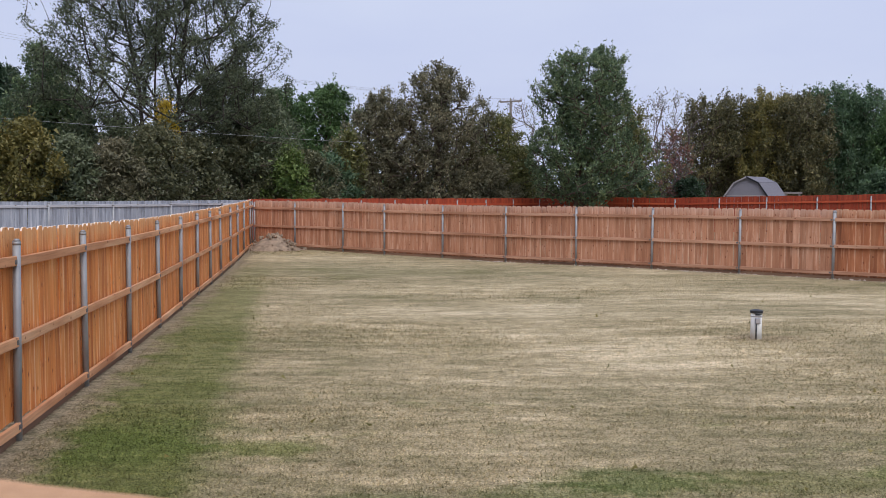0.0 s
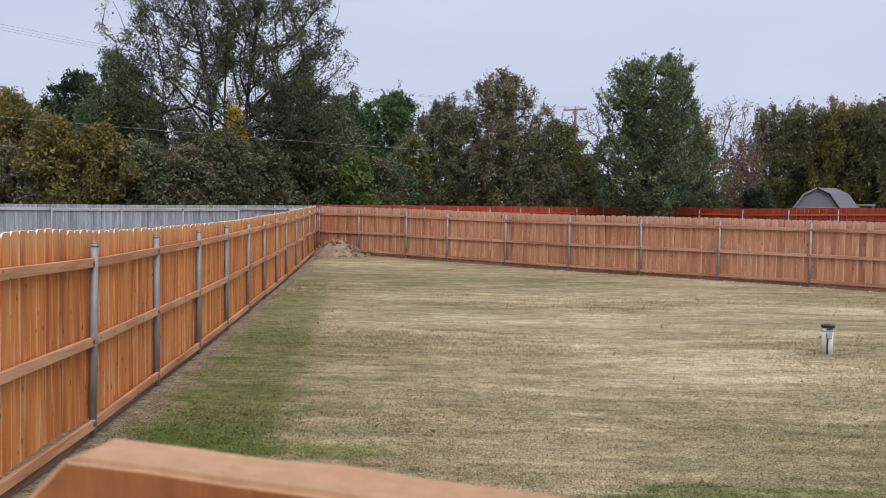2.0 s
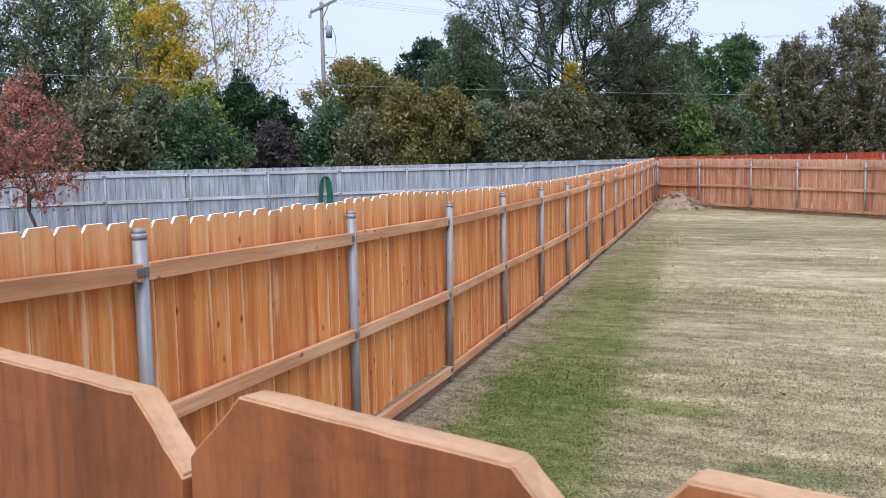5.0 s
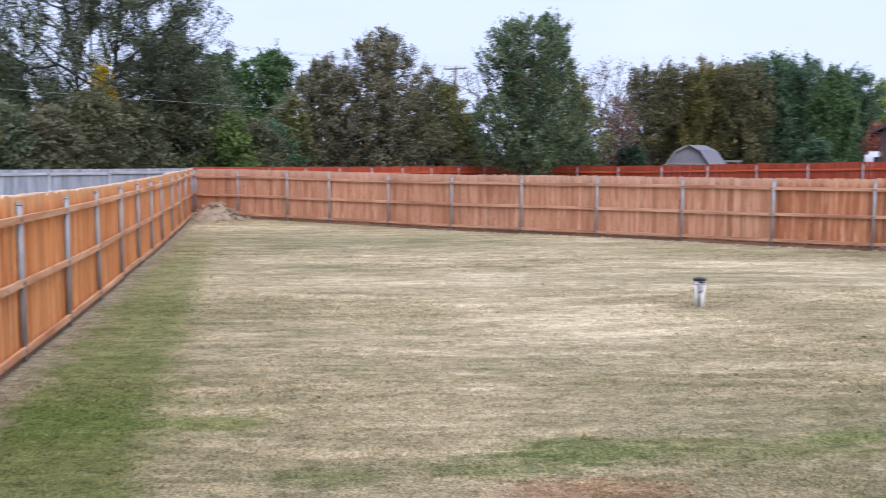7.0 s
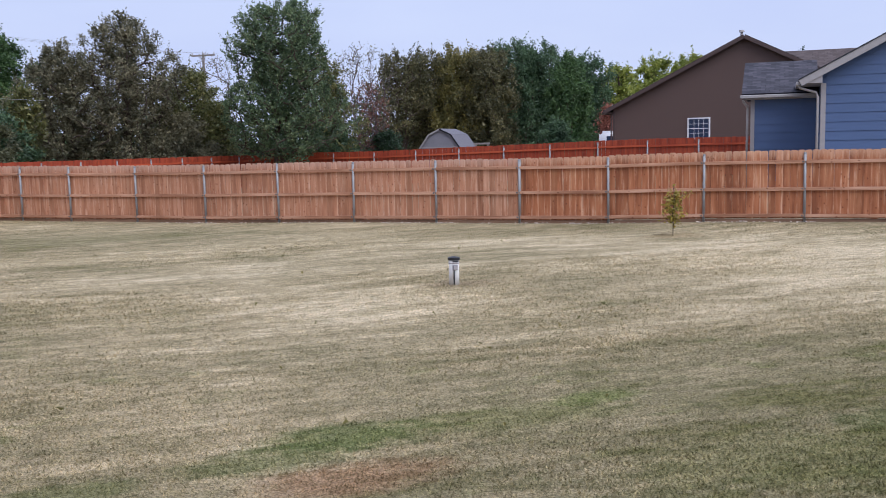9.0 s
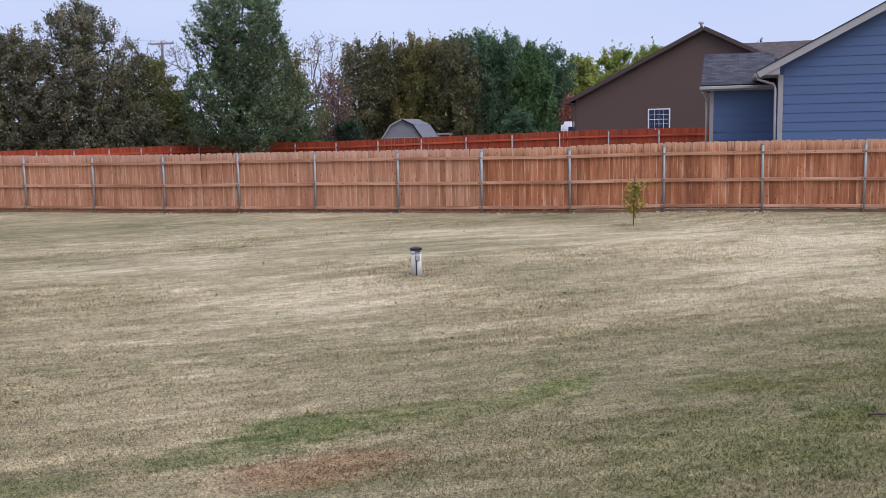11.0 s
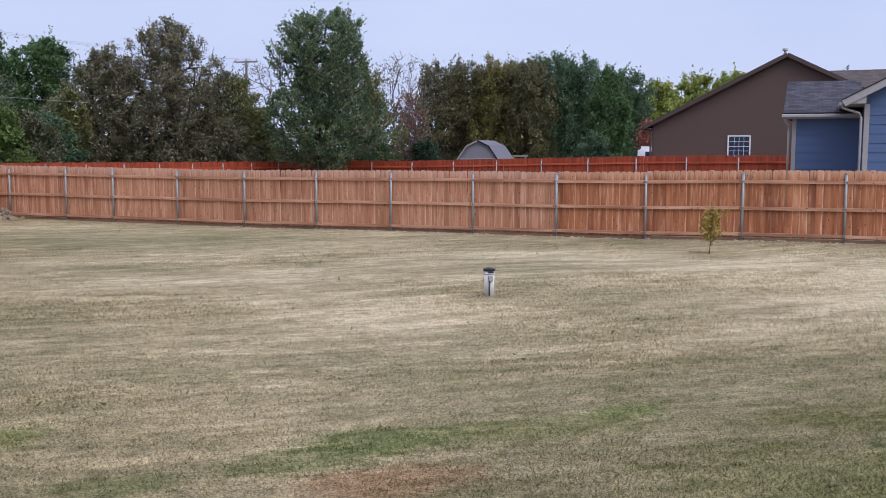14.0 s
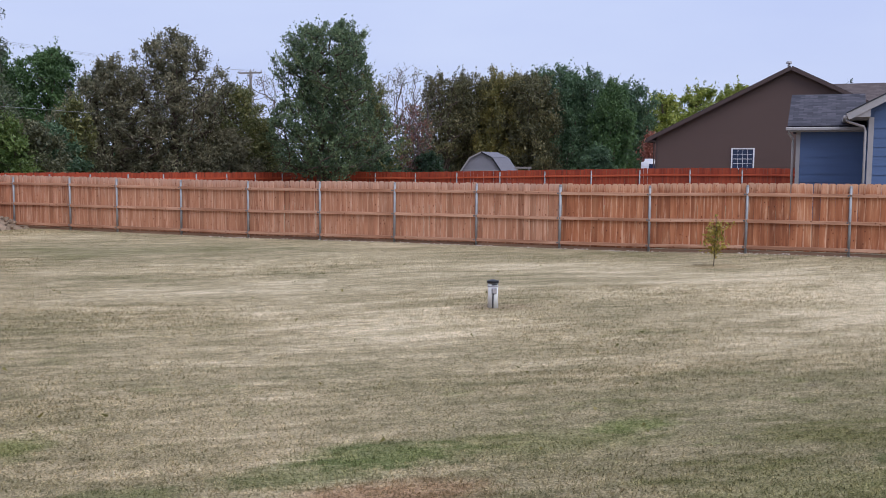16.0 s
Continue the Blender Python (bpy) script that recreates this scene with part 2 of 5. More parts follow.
def shingles(name, a, c, d):
    m, n, l, b = material(name, 0.92)
    co = n.new("ShaderNodeTexCoord")
    br = n.new("ShaderNodeTexBrick")
    br.inputs["Scale"].default_value = 1.0
    br.inputs["Brick Width"].default_value, br.inputs["Row Height"].default_value = 0.32, 0.145
    br.inputs["Mortar Size"].default_value = 0.006
    br.inputs["Color1"].default_value, br.inputs["Color2"].default_value, br.inputs["Mortar"].default_value = a, c, d
    l.new(co.outputs["UV"], br.inputs["Vector"])
    f = noise_node(n, l, co.outputs["Object"], 30.0, 5.0)
    g = noise_node(n, l, co.outputs["Object"], 1.2, 3.0)
    col = mixed(n, l, 0.6, br.outputs["Color"], ramp(n, l, f, [(0.3, (0.6, 0.6, 0.6)), (0.7, (1.25, 1.25, 1.25))]), "MULTIPLY")
    col = mixed(n, l, 0.5, col, ramp(n, l, g, [(0.3, (0.8, 0.8, 0.8)), (0.7, (1.15, 1.15, 1.15))]), "MULTIPLY")
    l.new(col, b.inputs["Base Color"])
    bumped(n, l, b, f, 0.4, 0.01)
    return m


SHINGLE = shingles("asphalt_shingle", srgb(50, 50, 60), srgb(84, 82, 92), srgb(34, 34, 42))
SHINGLE_DARK = shingles("dark_shingle", srgb(84, 74, 74), srgb(98, 88, 88), srgb(56, 50, 50))


def leaf_material(name, stops, patch=0.5, rough=0.48):
    """Leaves whose tone changes leaf by leaf and in clumps."""
    m, n, l, b = material(name, rough)
    geo, co = n.new("ShaderNodeNewGeometry"), n.new("ShaderNodeTexCoord")
    f = noise_node(n, l, co.outputs["Object"], 0.55, 4.0, 0.6)
    f = math_node(n, l, "ADD", math_node(n, l, "MULTIPLY", math_node(n, l, "SUBTRACT", f, 0.5), 2.3), 0.5, True)
    mixv = math_node(n, l, "ADD", math_node(n, l, "MULTIPLY", geo.outputs["Random Per Island"], 1 - patch), math_node(n, l, "MULTIPLY", f, patch))
    l.new(ramp(n, l, mixv, stops), b.inputs["Base Color"])
    b.inputs["Specular IOR Level"].default_value = 0.45
    thin = n.new("ShaderNodeBsdfTranslucent")
    l.new(b.inputs["Base Color"].links[0].from_socket, thin.inputs["Color"])
    both = n.new("ShaderNodeMixShader")
    both.inputs[0].default_value = 0.32
    l.new(b.outputs[0], both.inputs[1])
    l.new(thin.outputs[0], both.inputs[2])
    l.new(both.outputs[0], n["Material Output"].inputs["Surface"])
    return m

# ---- building helpers ----
def mesh_of(name, verts, faces, mats=(), smooth=False):
    me = bpy.data.meshes.new(name)
    me.from_pydata([tuple(v) for v in verts], [], [tuple(f) for f in faces])
    for m in mats:
        me.materials.append(m)
    if smooth:
        me.polygons.foreach_set("use_smooth", [True] * len(me.polygons))
    me.update()
    return me


def quads_mesh(name, verts, corners, mat):
    """Fast mesh from an array of vertices and an array of equal-sided faces."""
    me = bpy.data.meshes.new(name)
    k = corners.shape[1]
    me.vertices.add(len(verts))
    me.vertices.foreach_set("co", np.asarray(verts, dtype=np.float32).ravel())
    me.loops.add(corners.size)
    me.loops.foreach_set("vertex_index", corners.astype(np.int32).ravel())
    me.polygons.add(len(corners))
    me.polygons.foreach_set("loop_start", np.arange(0, corners.size, k, dtype=np.int32))
    me.polygons.foreach_set("loop_total", np.full(len(corners), k, dtype=np.int32))
    me.materials.append(mat)
    me.update(calc_edges=True)
    return me


def under(ob, parent):
    ob.parent = parent
    return ob


def thing(name, x, y, z, label, category, group="", rz=0, kind=""):
    e = new(name)
    e.empty_display_size = 0.2
    e.matrix_basis = pose(x, y, z, 0, 0, rz)
    return tagged(e, label, category, group, kind)


def part(name, bm, mat, parent, label="", smooth=False):
    me = bpy.data.meshes.new(name)
    bm.normal_update()
    bm.to_mesh(me)
    bm.free()
    me.materials.append(mat)
    if smooth:
        me.polygons.foreach_set("use_smooth", [True] * len(me.polygons))
    ob = new(name, me)
    if parent:
        ob.parent = parent
    return tagged(ob, label)


def box(bm, x0, x1, y0, y1, z0, z1, bevel=0.0):
    r = bmesh.ops.create_cube(bm, size=1.0, matrix=Matrix.LocRotScale(((x0 + x1) / 2, (y0 + y1) / 2, (z0 + z1) / 2), None, (abs(x1 - x0), abs(y1 - y0), abs(z1 - z0))))
    if bevel:
        es = list({e for v in r["verts"] for e in v.link_edges})
        bmesh.ops.bevel(bm, geom=es, offset=bevel, segments=1, affect="EDGES")


def box_bm(*a, bevel=0.0):
    bm = bmesh.new()
    box(bm, *a, bevel=bevel)
    return bm


def cylinder_bm(r0, r1, z0, z1, n=14, cx=0, cy=0):
    bm = bmesh.new()
    bmesh.ops.create_cone(bm, cap_ends=True, segments=n, radius1=r0, radius2=r1, depth=z1 - z0, matrix=Matrix.Translation((cx, cy, (z0 + z1) / 2)))
    return bm


def prism_bm(outline, y0, y1):
    """An outline in x and z, drawn out along y."""
    bm = bmesh.new()
    a = [bm.verts.new((x, y0, z)) for x, z in outline]
    b = [bm.verts.new((x, y1, z)) for x, z in outline]
    bm.faces.new(a)
    bm.faces.new(list(reversed(b)))
    for i in range(len(a)):
        j = (i + 1) % len(a)
        bm.faces.new((a[j], a[i], b[i], b[j]))
    bmesh.ops.recalc_face_normals(bm, faces=bm.faces[:])
    return bm


def tube_mesh(name, pts, r, mat, n=8):
    """A round bar along a line of points."""
    pts = [Vector(p) for p in pts]
    vs, fs = [], []
    for i, p in enumerate(pts):
        d = (pts[min(i + 1, len(pts) - 1)] - pts[max(i - 1, 0)]).normalized()
        a = d.orthogonal().normalized() if abs(d.z) > 0.9 else d.cross(Vector((0, 0, 1))).normalized()
        b = d.cross(a)
        for k in range(n):
            t = 2 * math.pi * k / n
            vs.append(p + (a * math.cos(t) + b * math.sin(t)) * r)
        if i:
            for k in range(n):
                fs.append(((i - 1) * n + k, (i - 1) * n + (k + 1) % n, i * n + (k + 1) % n, i * n + k))
    fs.append(tuple(reversed(range(n))))
    fs.append(tuple(range((len(pts) - 1) * n, len(pts) * n)))
    return mesh_of(name, vs, fs, (mat,), True)


def polar(az, d):
    """Plan place at a bearing (degrees right of ahead) and a distance from the start."""
    return d * math.sin(radians(az)), d * math.cos(radians(az))


def step(a, b, v):
    t = max(0.0, min(1.0, (v - a) / (b - a)))
    return t * t * (3 - 2 * t)


CORNER = Vector((-7.73, 38.0))


def ground_z(x, y):
    """The lawn: nearly level, with a bank up to the near fence, a slight dip along the side fence and a gentle rise to the right and behind."""
    beyond = 0.585 * (x - 16.74) + 0.811 * (y - 20.59)
    rise = 0.3 * step(12, 26, x) * step(5, 16, beyond) + 0.07 * step(11.5, 15.5, x) * step(12, 20, y)
    dip = 0.08 * step(7.5, 16, y) * (1 - step(29, 36, y)) * (1 - step(-1, 6, x))
    return min(0.40, 0.05 * max(0.0, 7.5 - y)) + rise - dip


# ---- ground ----
def lawn_colour(n, l, vec):
    """Half-dormant lawn: straw and dull green in mown bands, greener and barer patches."""
    sep = n.new("ShaderNodeSeparateXYZ")
    l.new(vec, sep.inputs[0])
    X, Y = sep.outputs[0], sep.outputs[1]

    def linear(a, b, c):
        return math_node(n, l, "ADD", math_node(n, l, "ADD", math_node(n, l, "MULTIPLY", X, a), math_node(n, l, "MULTIPLY", Y, b)), c)

    big = noise_node(n, l, vec, 0.16, 3.0, 0.5, (0.7, 1.3, 1))
    mid = noise_node(n, l, vec, 1.25, 8.0, 0.72, (0.5, 1.7, 1))
    fine = noise_node(n, l, vec, 5.5, 8.0, 0.78, (0.8, 1.3, 1))
    grit = noise_node(n, l, vec, 45.0, 4.0, 0.7)
    f = math_node(n, l, "ADD", math_node(n, l, "MULTIPLY", big, 0.45), math_node(n, l, "MULTIPLY", mid, 0.55))
    # the middle of the lawn has dried out most
    dry = ramp(n, l, math_node(n, l, "MULTIPLY", Y, 0.025), [(0.16, (0, 0, 0)), (0.24, (0.055, 0.055, 0.055)), (0.31, (0.095, 0.095, 0.095)), (0.58, (0.08, 0.08, 0.08)), (0.74, (0.02, 0.02, 0.02))])
    dry = mixed(n, l, 1.0, dry, ramp(n, l, math_node(n, l, "ADD", math_node(n, l, "MULTIPLY", X, 0.1), 0.5), [(0.2, (0.35, 0.35, 0.35)), (0.85, (1, 1, 1))]), "MULTIPLY")
    dry = mixed(n, l, 1.0, dry, ramp(n, l, math_node(n, l, "MULTIPLY", linear(-0.585, -0.811, 26.49), 0.1), [(0.08, (0, 0, 0)), (0.45, (1, 1, 1))]), "MULTIPLY")
    f = math_node(n, l, "ADD", math_node(n, l, "SUBTRACT", f, 0.03), dry)
    # long pale swathes in the dry part
    pale = ramp(n, l, noise_node(n, l, vec, 0.75, 4.0, 0.6, (0.3, 1.5, 1)), [(0.36, (0.5, 0.5, 0.5)), (0.62, (1.4, 1.4, 1.4))])
    f = math_node(n, l, "ADD", math_node(n, l, "SUBTRACT", f, dry), mixed(n, l, 1.0, dry, pale, "MULTIPLY"))
    # swathes left by the mower
    swath = noise_node(n, l, vec, 2.0, 7.0, 0.7, (0.4, 1.7, 1))
    f = math_node(n, l, "ADD", f, math_node(n, l, "MULTIPLY", math_node(n, l, "SUBTRACT", swath, 0.5), 0.16))
    # greener towards the near right-hand corner
    moist = mixed(n, l, 1.0, ramp(n, l, math_node(n, l, "MULTIPLY", X, 0.1), [(0.08, (0, 0, 0)), (0.45, (0.075, 0.075, 0.075))]), ramp(n, l, math_node(n, l, "MULTIPLY", Y, 0.025), [(0.15, (1, 1, 1)), (0.25, (0, 0, 0))]), "MULTIPLY")
    f = math_node(n, l, "SUBTRACT", f, moist)
    col = ramp(n, l, f, [(0.34, srgb(111, 108, 71)), (0.44, srgb(141, 132, 104)), (0.54, srgb(171, 157, 128)), (0.65, srgb(205, 190, 162))])

    def strip(dist, lo, a, b, hi):
        up = ramp(n, l, dist, [(lo, (0, 0, 0)), (a, (1, 1, 1)), (b, (1, 1, 1)), (hi, (0, 0, 0))])
        return up

    wob = math_node(n, l, "MULTIPLY", math_node(n, l, "SUBTRACT", noise_node(n, l, vec, 1.3, 6.0, 0.7), 0.5), 1.8)
    left = math_node(n, l, "MULTIPLY", math_node(n, l, "ADD", linear(0.9918, 0.1281, 2.798), wob), 0.1)
    edge = math_node(n, l, "MULTIPLY", math_node(n, l, "ADD", linear(0.9918, 0.158, 2.47), math_node(n, l, "MULTIPLY", wob, 0.55)), 0.1)
    back = math_node(n, l, "MULTIPLY", math_node(n, l, "ADD", linear(-0.585, -0.811, 26.49), wob), 0.1)
    near_y = ramp(n, l, math_node(n, l, "MULTIPLY", Y, 0.025), [(0.15, (1, 1, 1)), (0.5, (0.75, 0.75, 0.75)), (0.75, (0, 0, 0))])
    lush = mixed(n, l, 1.0, strip(edge, 0.015, 0.045, 0.150, 0.195), near_y, "MULTIPLY")
    col = mixed(n, l, mixed(n, l, 1.0, lush, (0.82, 0.82, 0.82), "MULTIPLY"), col, mixed(n, l, fine, srgb(76, 90, 42), srgb(112, 117, 64)))
    for cx, cy, rx, ry, amount, tone in (
        (-2.9, 8.5, 1.2, 0.9, 0.5, srgb(80, 100, 42)), (1.55, 7.3, 0.8, 0.45, 0.66, srgb(80, 102, 46)), (0.95, 6.9, 0.8, 0.38, 0.55, srgb(90, 106, 56)), (-0.5, 6.7, 0.5, 0.3, 0.5, srgb(86, 100, 52)), (2.9, 7.3, 1.3, 0.45, 0.3, srgb(100, 112, 50)),
        (1.36, 6.25, 0.8, 0.4, 0.5, srgb(142, 97, 70)), (5.6, 5.95, 0.5, 0.3, 0.6, srgb(78, 94, 46)), (3.95, 7.6, 0.5, 0.25, 0.6, srgb(88, 108, 40)), (4.4, 5.3, 1.6, 0.8, 0.4, srgb(98, 106, 54)),
        (5.1, 14.8, 0.7, 0.45, 0.6, srgb(142, 126, 104)), (-1.6, 8.3, 0.6, 0.3, 0.5, srgb(100, 116, 44)), (12.25, 19.75, 0.8, 0.5, 0.5, srgb(140, 118, 84))):
        dx = math_node(n, l, "MULTIPLY", math_node(n, l, "ADD", X, -cx), 1 / rx)
        dy = math_node(n, l, "MULTIPLY", math_node(n, l, "ADD", Y, -cy), 1 / ry)
        d2 = math_node(n, l, "ADD", math_node(n, l, "MULTIPLY", dx, dx), math_node(n, l, "MULTIPLY", dy, dy))
        d2 = math_node(n, l, "ADD", d2, math_node(n, l, "ADD", math_node(n, l, "MULTIPLY", wob, 1.3), math_node(n, l, "MULTIPLY", math_node(n, l, "SUBTRACT", fine, 0.5), 2.6)))
        m = ramp(n, l, math_node(n, l, "MULTIPLY", d2, 0.5), [(0.1, (amount, amount, amount)), (0.62, (0, 0, 0))])
        col = mixed(n, l, m, col, tone)
    # small greener tufts and dead grey spots scattered over the near lawn
    near_half = ramp(n, l, math_node(n, l, "MULTIPLY", Y, 0.025), [(0.18, (1, 1, 1)), (0.42, (0.15, 0.15, 0.15))])
    tufts = ramp(n, l, noise_node(n, l, vec, 1.1, 6.0, 0.66, (0.8, 1.4, 1)), [(0.58, (0, 0, 0)), (0.70, (0.5, 0.5, 0.5))])
    col = mixed(n, l, mixed(n, l, 1.0, tufts, near_half, "MULTIPLY"), col, srgb(98, 112, 54))
    moved = n.new("ShaderNodeVectorMath")
    moved.inputs[1].default_value = (31.0, 17.0, 5.0)
    l.new(vec, moved.inputs[0])
    dead = ramp(n, l, noise_node(n, l, moved.outputs[0], 1.5, 6.0, 0.66, (0.8, 1.4, 1)), [(0.62, (0, 0, 0)), (0.74, (0.5, 0.5, 0.5))])
    col = mixed(n, l, mixed(n, l, 1.0, dead, near_half, "MULTIPLY"), col, srgb(164, 150, 134))
    bare = mixed(n, l, fine, srgb(112, 101, 84), srgb(168, 154, 130))
    col = mixed(n, l, ramp(n, l, left, [(0.015, (0.85, 0.85, 0.85)), (0.05, (0, 0, 0))]), col, bare)
    col = mixed(n, l, ramp(n, l, back, [(0.0, (0.85, 0.85, 0.85)), (0.06, (0, 0, 0))]), col, bare)
    col = mixed(n, l, 1.0, col, ramp(n, l, fine, [(0.36, (0.62, 0.63, 0.57)), (0.5, (1, 1, 1)), (0.64, (1.25, 1.23, 1.19))]), "MULTIPLY")
    return mixed(n, l, 1.0, col, ramp(n, l, grit, [(0.38, (0.50, 0.50, 0.45)), (0.5, (1.0, 1.0, 1.0)), (0.62, (1.4, 1.38, 1.34))]), "MULTIPLY"), fine, grit


LAWN, n, l, b = material("dormant_lawn", 0.95)
co = n.new("ShaderNodeTexCoord")
col, fine, grit = lawn_colour(n, l, co.outputs["Object"])
l.new(col, b.inputs["Base Color"])
b.inputs["Specular IOR Level"].default_value = 0.1
bumped(n, l, b, math_node(n, l, "ADD", math_node(n, l, "MULTIPLY", fine, 0.7), math_node(n, l, "MULTIPLY", grit, 0.5)), 0.9, 0.03)

BLADE, n, l, b = material("grass_blade", 0.8)
co, geo = n.new("ShaderNodeTexCoord"), n.new("ShaderNodeNewGeometry")
col, fine, grit = lawn_colour(n, l, co.outputs["Object"])
tone = ramp(n, l, geo.outputs["Random Per Island"], [(0.0, (0.52, 0.56, 0.45)), (0.5, (1.0, 1.0, 0.95)), (1.0, (1.4, 1.36, 1.28))])
l.new(mixed(n, l, 1.0, col, tone, "MULTIPLY"), b.inputs["Base Color"])
b.inputs["Specular IOR Level"].default_value = 0.15

far = [60, 90, 140, 250, 500, 1000, 2500]
xs = [-v for v in reversed(far)] + [i * 1.0 for i in range(-45, 46)] + far
ys = [-v for v in reversed(far)] + [i * 0.75 for i in range(-20, 115)] + [100, 140, 250, 500, 1000, 2500]
verts = [(x, y, ground_z(x, y) + (0.015 * noise.noise((x * 0.3, y * 0.3, 0)) if abs(x) < 46 and -16 < y < 86 else 0)) for y in ys for x in xs]
w = len(xs)
faces = [(j * w + i, j * w + i + 1, (j + 1) * w + i + 1, (j + 1) * w + i) for j in range(len(ys) - 1) for i in range(w - 1)]
tagged(new("ground", mesh_of("ground", verts, faces, (LAWN,), True)), "half-dormant mown lawn, straw and dull green patches", "lawn", kind="structure")


def lawn_blades():
    rng = np.random.default_rng(5)
    rows = []
    for y0, y1, count in ((3.2, 10, 260000), (10, 17, 130000), (17, 26, 60000), (26, 37, 14000)):
        y = rng.uniform(y0, y1, count)
        lo = -3.92 - (y - 8.51) * 0.1292 + 0.15
        hi = np.minimum(1.1 * y + 2.6, 16.74 - (y - 20.59) * 1.386 - 0.25)
        x = lo + (hi - lo) * rng.uniform(0, 1, count)
        rows.append(np.stack([x, y], 1))
    p = np.concatenate(rows)
    k = len(p)
    z = np.array([ground_z(px, py) for px, py in p.tolist()]) - 0.006
    base = np.column_stack([p, z])
    a = rng.uniform(0, 2 * np.pi, k)
    wide = rng.uniform(0.0016, 0.0046, k) * (1 + p[:, 1] * 0.08)
    tall = rng.uniform(0.013, 0.038, k)
    lean = rng.normal(0, 0.8, (k, 2)) * tall[:, None]
    side = np.column_stack([np.cos(a) * wide, np.sin(a) * wide, np.zeros(k)])
    tip = base + np.column_stack([lean, tall])
    v = np.stack([base - side, base + side, tip], 1).reshape(-1, 3)
    me = quads_mesh("lawn_grass", v, np.arange(3 * k).reshape(-1, 3), BLADE)
    tagged(new("lawn_grass", me), "short dry grass blades of the mown lawn", "grass", kind="stuff")


lawn_blades()


# ---- fences ----
def picket_mesh(name, wide, tall, mats, thick=0.016, ear=0.026, slope=0.0, drop=0.03, soft=0.0028):
    """A dog-eared board, its back on y = 0, standing on z = 0; the sawn top has its own material."""
    h, t = wide / 2, wide / 2 - ear
    o = [(-h, 0), (h, 0), (h, tall - drop + slope * h), (t, tall + slope * t), (-t, tall - slope * t), (-h, tall - drop - slope * h)]
    worn = [(x - math.copysign(soft, x), z - soft * (z > 0.5)) for x, z in o]
    vs = [(x, 0, z) for x, z in worn] + [(x, thick / 2, z) for x, z in o] + [(x, thick, z) for x, z in worn]
    if not soft:
        vs = vs[:6] + vs[12:]
    rings = len(vs) // 6 - 1
    fs = [tuple(range(6)), tuple(reversed(range(6 * rings, 6 * rings + 6)))]
    fs += [(6 * k + (i + 1) % 6, 6 * k + i, 6 * k + 6 + i, 6 * k + 6 + (i + 1) % 6) for k in range(rings) for i in range(6)]
    me = mesh_of(name, vs, fs, mats)
    if len(mats) > 1:
        for p in me.polygons:
            p.material_index = 1 if p.normal.z > 0.25 else 0
    return me


def post_bm(r, tall):
    bm = cylinder_bm(r, r, 0, tall - 0.02, 14)
    bmesh.ops.create_cone(bm, cap_ends=True, segments=14, radius1=r * 1.07, radius2=r * 1.07, depth=0.03, matrix=Matrix.Translation((0, 0, tall - 0.03)))
    bmesh.ops.create_cone(bm, cap_ends=True, segments=14, radius1=r * 1.05, radius2=r * 0.5, depth=0.024, matrix=Matrix.Translation((0, 0, tall - 0.0015)))
    return bm


